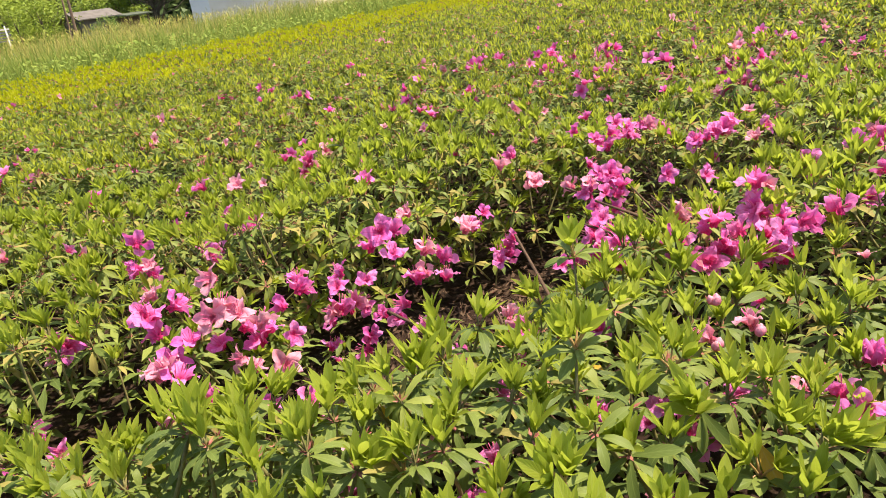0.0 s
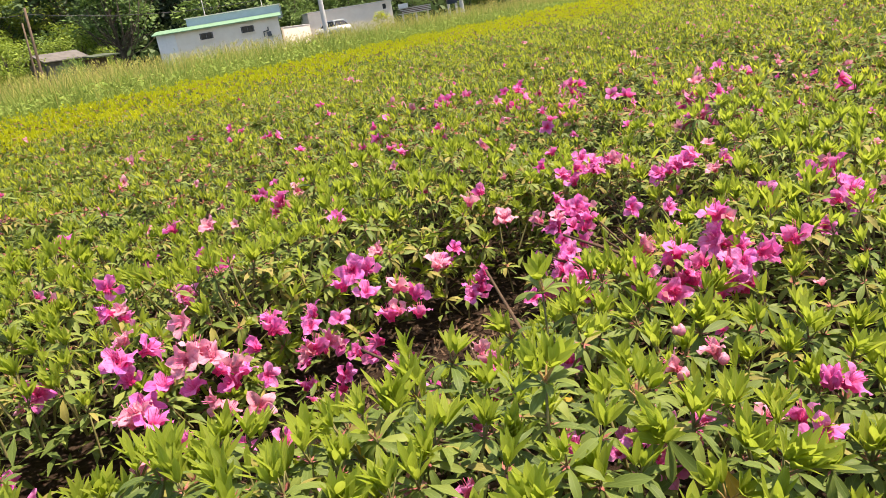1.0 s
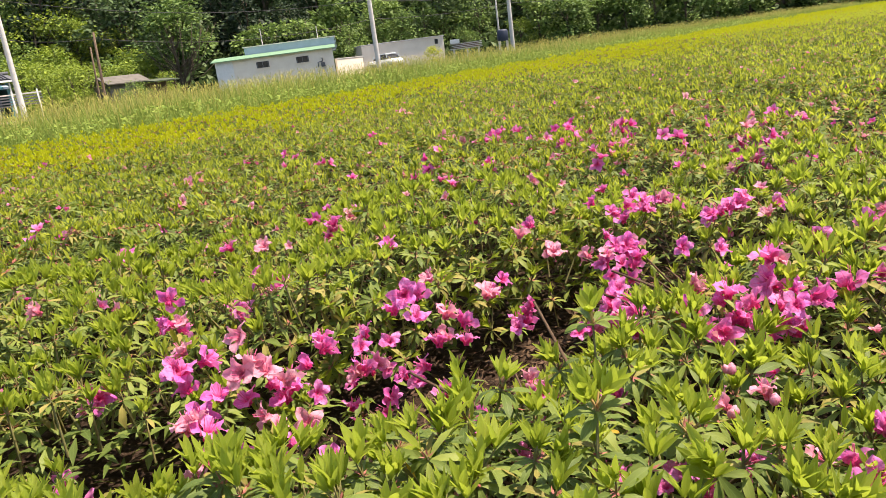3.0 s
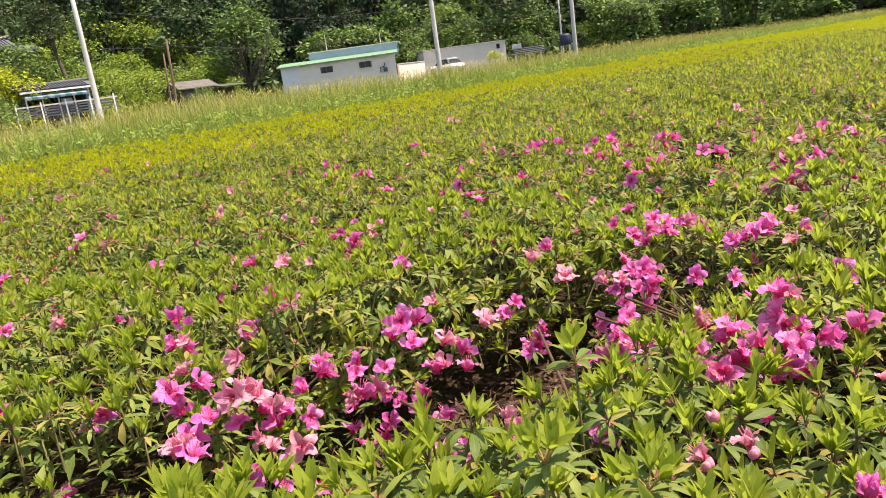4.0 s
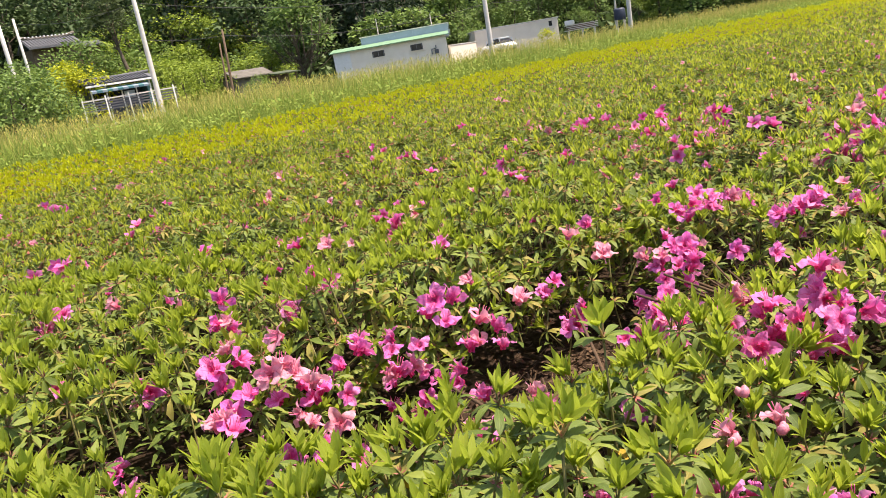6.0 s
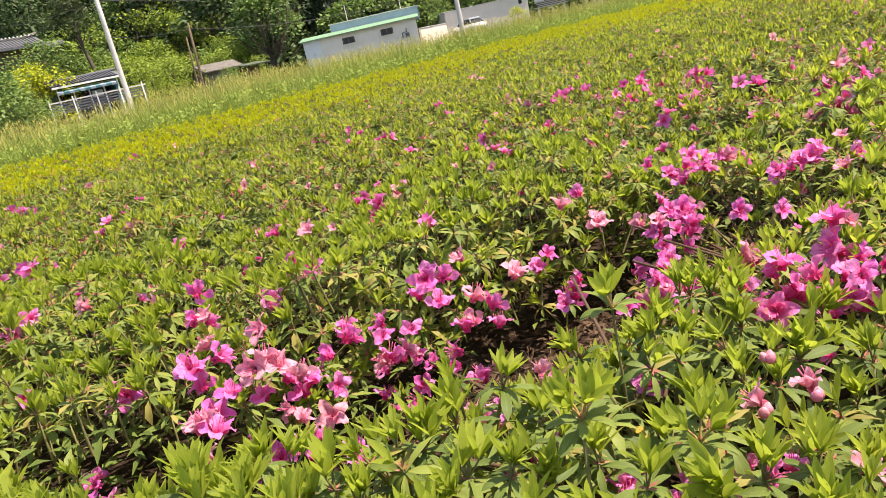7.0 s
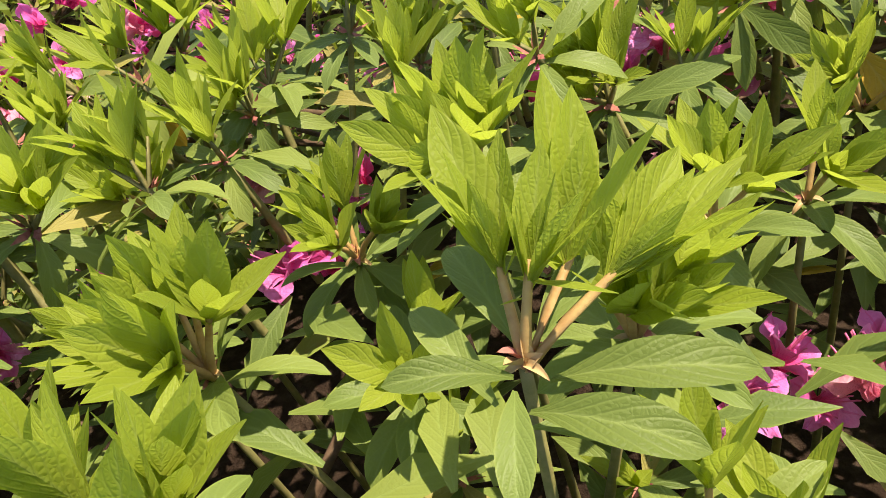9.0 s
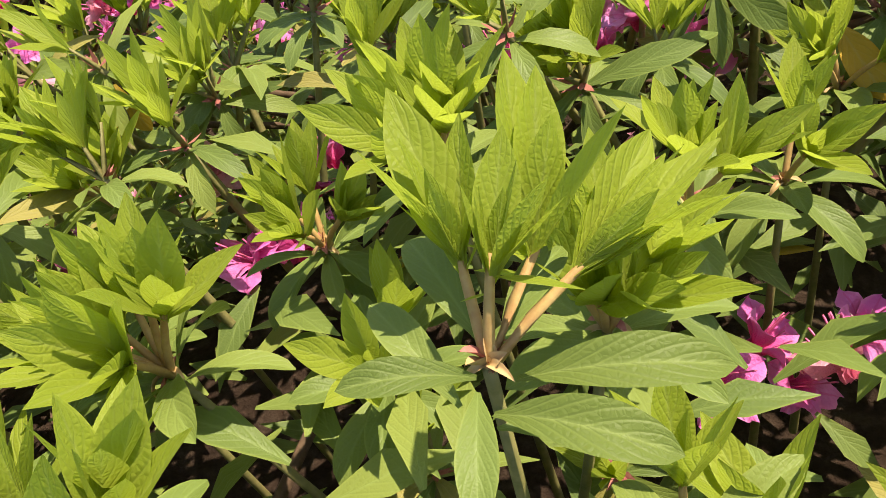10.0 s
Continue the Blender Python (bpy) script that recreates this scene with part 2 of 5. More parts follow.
def part(name, mesh, parent=None, m=None, label=""):
    ob = new(name, mesh)
    if parent is not None:
        ob.parent = parent
    if m is not None:
        ob.matrix_basis = Matrix(m) if not isinstance(m, Matrix) else m
    return tagged(ob, label)


def thing(name, label, category, at=(0, 0, 0), yaw=0.0, group="", kind=""):
    ob = new(name)
    ob.matrix_basis = pose(*at, 0, 0, yaw)
    return tagged(ob, label, category, group, kind)


def solid(name, bm, material, parent=None, label="", smooth=False):
    me = bpy.data.meshes.new(name)
    bm.to_mesh(me)
    bm.free()
    for mat in material if isinstance(material, (list, tuple)) else [material]:
        me.materials.append(mat)
    if smooth:
        me.polygons.foreach_set("use_smooth", np.full(len(me.polygons), True))
    return part(name, me, parent, None, label)


def box(bm, lo, hi, bevel=0.0, turn=None):
    made = bmesh.ops.create_cube(bm, size=1.0)["verts"]
    lo, hi = Vector(lo), Vector(hi)
    for v in made:
        v.co = Vector([(a + b) / 2 + c * (b - a) for a, b, c in zip(lo, hi, v.co)])
    if bevel:
        edges = list({e for v in made for e in v.link_edges})
        made = bmesh.ops.bevel(bm, geom=edges, offset=bevel, segments=2, affect="EDGES")["verts"]
    if turn is not None:
        bmesh.ops.transform(bm, matrix=turn, verts=list({v for v in made}))
    return bm


def block(name, lo, hi, material, parent=None, label="", bevel=0.0):
    return solid(name, box(bmesh.new(), lo, hi, bevel), material, parent, label)



# ---- plan of the field ----
ROW = math.radians(25.0)
ALONG, ACROSS = (math.sin(ROW), math.cos(ROW)), (math.cos(ROW), -math.sin(ROW))


def plan(u, v):
    """Field plan: u metres across the rows, v along them."""
    return u * ACROSS[0] + v * ALONG[0], u * ACROSS[1] + v * ALONG[1]


def rows_of(x, y):
    return x * ACROSS[0] + y * ACROSS[1], x * ALONG[0] + y * ALONG[1]


FURROW, PITCH = -0.70, 0.82


def furrow_gap(u, v):
    """1 in the middle of the open stretch of furrow, 0 on the closed rows."""
    middle = FURROW + 0.18 * (v - 1.15)
    side = (u - middle) / (0.43 if u > middle else 0.11)
    return max(0.0, min(1.0, 1.25 - 1.25 * side * side)) * max(0.0, min(1.0, (v - (0.5 if u > middle else 0.7)) / 0.2, (1.62 - v) / 0.3))


def canopy(u, v):
    """Height of the shoot tips over the ground."""
    d = abs((u - FURROW + PITCH / 2) % PITCH - PITCH / 2)
    h = 0.300 - 0.045 * max(0.0, 1 - d / 0.2) ** 1.2 - 0.25 * furrow_gap(u, v)
    h += 0.018 * math.sin(6.1 * u + 4.3 * v + 1.0) + 0.014 * math.sin(9.7 * v - 5.1 * u + 0.4)
    return h


# ---- ground ----
def ground_material():
    s = Shade("brown_soil", 0.95, 0.0, 0.05)
    fine, coarse = s.noise(55.0, 8.0, 0.7), s.noise(3.0, 4.0)
    col = s.ramp(fine, (0.3, (0.022, 0.014, 0.010)), (0.5, (0.05, 0.032, 0.022)), (0.72, (0.12, 0.085, 0.06)))
    col = s.mix(s.maths("MULTIPLY", coarse, 0.4), col, (0.035, 0.022, 0.015))
    cover = s.ramp(s.noise(0.4, 6.0), (0.35, (0.010, 0.018, 0.006)), (0.65, (0.03, 0.045, 0.012)))
    away = s.nt.nodes.new("ShaderNodeVectorMath")
    away.operation = "LENGTH"
    s.link(s.coords(), away.inputs[0])
    col = s.mix(s.maths("GREATER_THAN", away.outputs["Value"], 50.0), col, cover)
    s.colour(col)
    s.bump(fine, 0.9, 0.02)
    return s.mat


SOIL = ground_material()


def ground_height(x, y):
    """Level field, and the hill that rises behind the road."""
    far = max(0.0, math.hypot(x, y) - 86.0)
    step = max(0.0, min(1.0, (math.hypot(x, y) - 52.0) / 6.0))
    return 0.2 * step + min(0.42 * far, 30.0)


def ground_sheet():
    bm = bmesh.new()
    xs = sorted({*np.linspace(-2.5, 2.5, 61).round(3), *np.linspace(-300, 300, 61).round(2)})
    ys = sorted({*np.linspace(-1.5, 4.5, 71).round(3), *np.linspace(-60, 300, 61).round(2)})
    grid = []
    for x in xs:
        col = []
        for y in ys:
            z = ground_height(x, y)
            if -2.5 < x < 2.5 and -1.5 < y < 4.5:
                u, v = rows_of(x, y)
                d = abs((u - FURROW + PITCH / 2) % PITCH - PITCH / 2)
                z += 0.035 * min(1.0, d / 0.25) - 0.02 + 0.016 * noise.noise((x * 9, y * 9, 0)) + 0.008 * noise.noise((x * 31, y * 31, 3))
            col.append(bm.verts.new((x, y, z)))
        grid.append(col)
    for a, b in zip(grid, grid[1:]):
        for k in range(len(ys) - 1):
            bm.faces.new((a[k], b[k], b[k + 1], a[k + 1]))
    return tagged(solid("ground", bm, SOIL, smooth=True), "dark brown crumbly field soil under the azalea rows", "ground", kind="structure")


ground_sheet()


# ---- azaleas ----
def whorl_pile(rng, young=3, per=7, old=7, detail=2, size=1.0, stem=0.07, slots=(0, 1, 2)):
    """One shoot tip: a ring of spread old leaves round a node, and young leafy shoots that stand up from it."""
    p = Pile()
    segs, cols = {3: (5, 2), 2: (3, 2), 1: (2, 1), 0: (1, 1)}[detail]

    def leaf_of(length, width, lift, bend, fold, wave, tip):
        return lozenge(length, width * 1.15, lift + 0.4 * bend, 0.12 * bend) if detail == 0 else blade(length, width, segs, cols, lift, bend, fold, wave, tip, 0.12, 0.62 if tip > 1 else 0.85)

    new_s, old_s, stalk_s = slots
    olive = {3: 0.10, 2: 0.28, 1: 0.30, 0: 0.32}[detail]
    grown = {3: 0.0, 2: 0.0, 1: 0.30, 0: 0.30}[detail] if old > 1 else 0.0
    for k in range(old):
        a = 2 * math.pi * (k + rng.uniform(-0.3, 0.3)) / old
        length = size * rng.uniform(0.026, 0.040)
        leaf = leaf_of(length, length * rng.uniform(0.22, 0.30), rng.uniform(-0.15, 0.5), rng.uniform(-1.6, -0.4), 0.22, 0.03, 1.4)
        p.add(leaf, turns((0, 0, -0.004 * rng.random()), a, 0, rng.uniform(-0.3, 0.3)), 4 if rng.random() < olive else old_s)
    for k in range(young):
        a = 2 * math.pi * (k + rng.uniform(-0.25, 0.25)) / max(young, 1)
        out = rng.uniform(0.15, 0.55) if young > 1 else rng.uniform(0, 0.15)
        rise = size * rng.uniform(0.010, 0.022)
        top = np.array((-math.sin(a) * math.sin(out), math.cos(a) * math.sin(out), math.cos(out))) * rise
        if detail >= 2:
            p.add(tube([(0, 0, 0), top * 0.5, top], [0.0014 * size, 0.0011 * size, 0.0007 * size], 3), None, stalk_s)
        for j in range(per):
            b = a + 2.4 * j + rng.uniform(-0.3, 0.3)
            length = size * rng.uniform(0.023, 0.036) * (1.0 - 0.03 * j)
            up = rng.uniform(0.8, 1.45)
            leaf = leaf_of(length, length * rng.uniform(0.20, 0.27), up, rng.uniform(-0.35, 0.15), 0.35, 0.0, 0.95)
            p.add(leaf, turns(top * rng.uniform(0.75, 1.0), b, 0, rng.uniform(-0.2, 0.2)), old_s if rng.random() < grown else new_s)
    for k in range((3, 6, 6, 6)[detail]):
        scrap = lozenge(size * rng.uniform(0.006, 0.012) * (1.0 if detail > 1 else 1.5), size * (0.0025 if detail > 1 else 0.006), rng.uniform(0.0, 0.9), 0.1)
        p.add(scrap, turns((0, 0, 0.001), rng.uniform(0, 6.28), 0, rng.uniform(-0.5, 0.5)), 3)
    if stem and detail >= 1:
        bendx, bendy = rng.uniform(-0.015, 0.015, 2)
        p.add(tube([(bendx, bendy, -stem), (bendx * 0.4, bendy * 0.4, -stem * 0.45), (0, 0, 0)], [0.0022 * size, 0.0019 * size, 0.0016 * size], 4 if detail > 1 else 3), None, stalk_s)
    return p


RNG = np.random.default_rng(7)
LEAF_SET = [NEW_LEAF, OLD_LEAF, STEM, DRY_BIT, OLIVE_LEAF]
FIELD_SET = [SUN_LEAF, OLD_LEAF, STEM, DRY_BIT, OLIVE_LEAF, FAR_LEAF]
WHORLS_NEAR = [whorl_pile(RNG, young=2 + k % 3, per=6, old=6 + k % 3, detail=2, size=0.84 + 0.05 * (k % 6)).mesh("shoot", LEAF_SET) for k in range(14)]
WHORLS_CLOSE = [whorl_pile(RNG, young=2 + k % 3, per=7, old=7 + k % 2, detail=3, size=0.86 + 0.04 * (k % 6)).mesh("shoot", LEAF_SET) for k in range(12)]
WHORLS_SIDE = [whorl_pile(RNG, young=1, per=3 + 2 * (k % 2), old=9, detail=2, size=0.95).mesh("shoot", LEAF_SET) for k in range(6)]
WHORL_DULL = [whorl_pile(RNG, young=1, per=3, old=9, detail=1, size=0.85, stem=0.0) for k in range(4)]
WHORL_MID = [whorl_pile(RNG, young=2 + k % 2, per=5, old=8, detail=1, size=0.90, stem=0.0) for k in range(10)]
WHORL_THIN = [whorl_pile(RNG, young=1 + k % 2, per=5, old=8, detail=0, size=0.92, stem=0.0) for k in range(8)]
WHORL_FAR = [whorl_pile(RNG, young=1, per=6, old=7, detail=0, size=1.1, stem=0.0) for k in range(8)]
WHORL_YOUNG = [whorl_pile(RNG, young=1, per=10, old=1, detail=0, size=1.1, stem=0.0) for k in range(8)]
WHORL_EDGE = [whorl_pile(RNG, young=1, per=6, old=1, detail=0, size=2.2, stem=0.0) for k in range(6)]


def with_slot(pile, slot):
    """The same pieces, their young leaves in another material."""
    q = Pile()
    q.v, q.f, q.uv, q.n = pile.v, pile.f, pile.uv, pile.n
    q.m = [np.where(m == 0, slot, m) for m in pile.m]
    return q


WHORL_SUNNY = [with_slot(w, 5) for w in WHORL_YOUNG]


def petal_shapes(rng, size=1.0):
    return [blade(0.044 * size, 0.023 * size, 10, 4, rng.uniform(1.2, 1.45), rng.uniform(-2.0, -0.6), rng.uniform(-0.35, 0.5), rng.uniform(0.14, 0.30), 1.25, 0.35, 0.7) for _ in range(6)]


PETALS = petal_shapes(RNG)
PETAL_MESHES = {mat: [Pile().add(s).mesh("petal", [mat]) for s in PETALS] for mat in (PETAL, WILTED)}


def stamen_pile(rng):
    p = Pile()
    for k in range(5):
        a, o, length = rng.uniform(0, 6.28), rng.uniform(0.1, 0.4), rng.uniform(0.026, 0.04)
        d = np.array((math.sin(a) * math.sin(o), math.cos(a) * math.sin(o), math.cos(o)))
        p.add(tube([(0, 0, 0), d * length * 0.6, d * length + (0, 0.002, 0.002), d * length * 1.05 + (0, 0.002, 0.003)], [0.0004, 0.0004, 0.0009, 0.0007], 3), None, 0)
    return p


STAMENS = stamen_pile(RNG).mesh("stamen_tuft", [STAMEN])


def flower_pile(rng, simple=False):
    p = Pile()
    for k in range(5):
        s = blade(0.043, 0.025, 3 if simple else 5, 2, rng.uniform(0.9, 1.4), rng.uniform(-1.7, -0.4), rng.uniform(-0.2, 0.3), 0.14, 1.25, 0.35)
        p.add(s, turns((0, 0, 0), 2 * math.pi * k / 5 + rng.uniform(-0.15, 0.15)), 0)
    return p


FLOWER_PILES = [flower_pile(RNG, True) for _ in range(5)]
FLOWER_MESHES = {mat: [f.mesh("flower", [mat]) for f in FLOWER_PILES] for mat in (PETAL, WILTED)}


def flower_pose(rng, pos):
    """Faces upward and outward."""
    yaw = rng.uniform(0, 6.28)
    tip = rng.uniform(0.3, 1.35)
    return pose(*pos) @ Matrix.Rotation(yaw, 4, "Z") @ Matrix.Rotation(tip, 4, "X") @ Matrix.Rotation(rng.uniform(0, 6.28), 4, "Z") @ Matrix.Scale(rng.uniform(0.50, 0.74), 4)


def near_flower(rng, shrub, m, mat):
    """A flower with petals of their own."""
    f = new("flower")
    f.parent = shrub
    f.matrix_basis = m
    tagged(f, "faded salmon-pink azalea flower" if mat is WILTED else "bright magenta-pink azalea flower")
    for k in range(5):
        part("petal", PETAL_MESHES[mat][rng.integers(6)], f, pose(0, 0, 0, rng.uniform(-10, 10), rng.uniform(-14, 14), 72 * k + rng.uniform(-10, 10)))
    part("stamen_tuft", STAMENS, f)
    return f


# Flower clusters: across, along, height, number (minus: faded).
PATCH_A = [(-3.386, 1.166, 0.27, 2), (-1.814, 0.739, 0.27, 2), (-1.316, 0.617, 0.27, 3), (-1.211, 0.645, 0.2, 1), (-1.291, 0.72, 0.27, -1), (-2.06, 1.077, 0.27, 1), (-0.901, 0.618, 0.225, 1), (-4.898, 2.24, 0.27, 1), (-1.533, 1.005, 0.27, 2), (-4.575, 2.466, 0.27, -1), (-3.681, 1.572, 0.27, -1), (-0.931, 0.781, 0.27, 2), (-0.853, 0.728, 0.27, -2), (-0.735, 0.681, 0.27, 3), (-0.923, 0.866, 0.268, 2), (-0.773, 0.788, 0.27, -1), (-1.98, 1.445, 0.27, -1), (-1.274, 1.132, 0.27, 1), (-2.419, 1.797, 0.27, -1), (-0.659, 0.647, 0.22, -2), (-0.649, 0.661, 0.2, -2), (-0.652, 0.733, 0.25, -3), (-0.678, 0.777, 0.21, 3), (-0.697, 0.785, 0.17, -2)]
PATCH_B = [(-0.697, 0.709, 0.22, 2), (-0.723, 0.735, 0.11, 3), (-0.686, 0.781, 0.12, 2), (-0.691, 0.862, 0.235, 3), (-0.953, 0.987, 0.27, 2), (-2.69, 2.272, 0.27, 2), (-2.353, 2.236, 0.27, 1), (-1.964, 2.061, 0.27, 1), (-1.155, 1.323, 0.266, 3), (-1.266, 1.359, 0.27, 1), (-1.204, 1.429, 0.27, -1), (-1.186, 1.158, 0.27, -1), (-0.586, 0.855, 0.27, 1), (-0.652, 0.873, 0.2, 2), (-0.661, 0.947, 0.17, 2), (-0.639, 0.976, 0.167, 2), (-0.613, 0.955, 0.27, 3), (-0.624, 1.001, 0.27, 1), (-0.663, 0.917, 0.13, 2), (-0.554, 0.994, 0.22, -3), (-0.571, 1.047, 0.2, 1), (-0.656, 1.084, 0.27, -1), (-0.64, 1.015, 0.14, 1), (-0.595, 1.017, 0.12, 1)]
PATCH_C = [(-0.878, 1.23, 0.27, 1), (-2.322, 2.748, 0.27, 1), (-3.328, 4.136, 0.27, -1), (-1.629, 2.293, 0.27, 1), (-1.333, 1.877, 0.27, 1), (-1.224, 2.091, 0.27, 1), (-1.625, 2.715, 0.27, 2), (-1.654, 2.858, 0.27, 1), (-1.726, 2.598, 0.27, -1), (-1.157, 1.817, 0.27, 1), (-0.936, 1.872, 0.27, -1), (-1.367, 2.674, 0.27, 1), (-1.104, 2.416, 0.27, 2), (-1.39, 2.942, 0.27, 2), (-1.181, 2.644, 0.27, 1), (-0.883, 2.159, 0.27, 1), (-1.07, 2.707, 0.27, 2), (-0.908, 2.332, 0.27, 1), (-0.779, 2.433, 0.27, 1), (-0.563, 1.309, 0.27, -2), (-0.669, 1.432, 0.27, 1), (-0.686, 1.296, 0.2, 2), (-0.514, 1.035, 0.27, -1), (-0.632, 1.275, 0.13, 3)]
PATCH_D = [(-0.602, 1.303, 0.17, 1), (-0.503, 1.424, 0.23, 5), (-0.47, 1.467, 0.22, 3), (-0.461, 1.399, 0.21, 3), (-0.451, 1.31, 0.2, 3), (-0.535, 1.36, 0.17, 1), (-0.447, 1.243, 0.15, 2), (-0.381, 1.233, 0.2, 3), (-0.338, 1.192, 0.2, 2), (-0.302, 1.191, 0.22, 2), (-0.562, 1.589, 0.27, 3), (-0.517, 1.598, 0.27, 3), (-0.505, 1.647, 0.27, 2), (-0.482, 1.674, 0.27, 1), (-0.665, 1.748, 0.27, 1), (-0.628, 1.624, 0.27, 1), (-0.334, 1.349, 0.27, 1), (-0.254, 1.168, 0.27, -1), (-0.417, 1.975, 0.27, 5), (-0.347, 1.593, 0.27, 3), (-0.318, 1.639, 0.27, 3), (-0.253, 1.576, 0.27, -1), (-0.488, 2.319, 0.27, 3), (-0.436, 2.354, 0.27, 1)]
PATCH_E = [(-0.34, 2.133, 0.27, 2), (-0.625, 2.817, 0.27, -1), (-0.561, 2.858, 0.27, 1), (-0.466, 2.83, 0.27, 1), (-0.261, 1.736, 0.27, 1), (-2.628, 6.885, 0.27, 1), (-1.148, 3.577, 0.27, -1), (-0.212, 1.101, 0.24, 3), (-0.192, 1.129, 0.24, 3), (-0.218, 1.156, 0.24, 2), (-0.169, 1.249, 0.27, 3), (-0.155, 1.16, 0.25, 2), (-0.11, 1.165, 0.245, 2), (-0.114, 1.137, 0.215, 2), (-0.087, 1.173, 0.235, 2), (-0.113, 0.883, 0.25, -1), (-0.085, 0.917, 0.25, -1), (0.005, 0.912, 0.25, 2), (-0.147, 1.424, 0.27, 1), (-0.06, 1.209, 0.27, 1), (-0.272, 1.341, 0.27, 1), (-0.321, 0.833, 0.25, -3), (-0.307, 0.854, 0.24, -1), (-0.416, 0.869, 0.19, 2)]
PATCH_F = [(-0.342, 0.815, 0.2, 2), (-0.481, 0.904, 0.15, 1), (-0.274, 0.97, 0.2, 1), (-0.023, 1.372, 0.27, 4), (-0.072, 1.534, 0.27, 2), (-0.173, 2.478, 0.27, 1), (-0.082, 0.796, 0.25, 2), (-0.0, 0.817, 0.24, 2), (-0.096, 0.769, 0.22, 1), (-0.136, 0.787, 0.22, 1), (-0.291, 0.683, 0.2, 2), (-0.821, 0.521, 0.15, 3), (-0.096, 0.837, 0.22, 3), (-0.132, 0.766, 0.22, 1), (-0.18, 0.756, 0.22, 1), (-0.217, 0.597, 0.215, 3), (-0.275, 0.654, 0.225, 2), (-0.345, 0.525, 0.2, 3), (-0.113, 0.766, 0.235, 1), (-0.097, 0.754, 0.235, 1), (-0.044, 0.65, 0.19, 2), (-0.024, 0.645, 0.18, 2), (-0.013, 0.631, 0.2, -1), (-0.107, 0.721, 0.2, 2)]
PATCH_G = [(-0.171, 0.742, 0.22, 1), (-0.015, 0.656, 0.19, 1)]
FLOWER_PATCHES = (PATCH_A, PATCH_B, PATCH_C, PATCH_D, PATCH_E, PATCH_F, PATCH_G)
CLUSTERS = [c for patch in FLOWER_PATCHES for c in patch]

NEAR_END, MID_END, FAR_END = 1.95, 6.5, 17.0
FIELD_EDGE, YOUNG_EDGE = -9.0, -4.5


def in_sight(x, y):
    """The wedge of field before the walk, with a margin."""
    a = math.degrees(math.atan2(x - 0.2, y + 0.35))
    return -64 < a < 34


def scatter(rng, area, density):
    """Random plan points (u, v) in the box area = u0, u1, v0, v1."""
    u0, u1, v0, v1 = area
    n = int((u1 - u0) * (v1 - v0) * density)
    return np.stack([rng.uniform(u0, u1, n), rng.uniform(v0, v1, n)], -1)


# Shoots that stand out: place of the node, size, number of young shoots.
FIRST_NODE = (0.1528, 0.5021, 0.3139)
TALL = [
    (0.066, 0.544, 0.276, 1.12, 7, 0, -14), (0.241, 0.617, 0.243, 1.05, 2, 0, 0), (0.138, 0.938, 0.318, 1.2, 2, 0, 0), (0.149, 0.693, 0.340, 1.0, 5, 0, 4),
    (0.139, 0.594, 0.288, 1.1, 5, 0, -4), (0.174, 0.532, 0.284, 1.0, 5, 0, 6), (0.082, 0.482, 0.293, 1.0, 5, -4, 5), (0.180, 0.489, 0.266, 0.9, 3, 0, 0),
    (0.278, 0.669, 0.238, 1.05, 3, 0, 0), (0.114, 0.556, 0.246, 1.0, 2, 0, 0), (0.010, 0.640, 0.262, 1.0, 5, 0, -6), (0.030, 0.575, 0.252, 1.0, 4, 0, -8), (0.095, 0.600, 0.262, 1.0, 4, 0, 0), (0.200, 0.490, 0.250, 0.9, 2, 0, 0),
    (0.205, 0.590, 0.262, 1.0, 3, 0, 8), (0.222, 0.740, 0.290, 1.0, 3, 0, 0),
]


def clump(x, y):
    """Where the shoots stand tall and fresh (above 0) or low among old leaves (below 0)."""
    return noise.noise((x * 6.5, y * 6.5, 7)) + 0.5 * noise.noise((x * 14, y * 14, 3))


def leafy_age(u, v):
    """How much more old growth shows: the end of the open furrow and the shrubs beyond it."""
    return 0.24 * max(0.0, min(1.0, (u + 0.9) / 0.3)) * max(0.0, min(1.0, (v - 1.4) / 0.4))


def shrub_cell(u, v):
    """Which shrub of which row a plan point belongs to."""
    row = math.floor((u - FURROW) / PITCH)
    return row, math.floor((v + 0.31 * (row % 3)) / 0.62)


SHRUBS = {}


def shrub_at(u, v):
    key = shrub_cell(u, v)
    if key not in SHRUBS:
        cu, cv = FURROW + PITCH * (key[0] + 0.5), (key[1] + 0.5) * 0.62 - 0.31 * (key[0] % 3)
        x, y = plan(cu, cv)
        SHRUBS[key] = thing("azalea_shrub", "low azalea shrub with pale young leaves and pink flowers", "azalea", (x, y, 0.0), 0.0, "azaleas in the rows")
    return SHRUBS[key]


def in_shrub(shrub, m):
    return Matrix.Translation(-shrub.location) @ m


# The foremost shoot, in millimetres from its node: spread leaves (base, tip, width share), stalk tops, and the tips of the young leaves of each stalk.
FIRST_SPREAD = [((4, -1, -2), (38, -3, -4), 0.27), ((0, -7, -2), (27, -18, -1), 0.30), ((-2, -4, 0), (-3, -25, -3), 0.30), ((-2, -2, 1), (-23, -6, 9), 0.28), ((-6, -2, -6), (-21, 17, 1), 0.28), ((-1, 5, 1), (-13, 27, 8), 0.30), ((2, 6, 0), (15, 24, 2), 0.30), ((-1, -3, -12), (14, 3, -26), 0.32)]
FIRST_STALKS = [(-2, 13, 12), (3, 6, 15), (10, 15, 10), (16, 9, 10)]
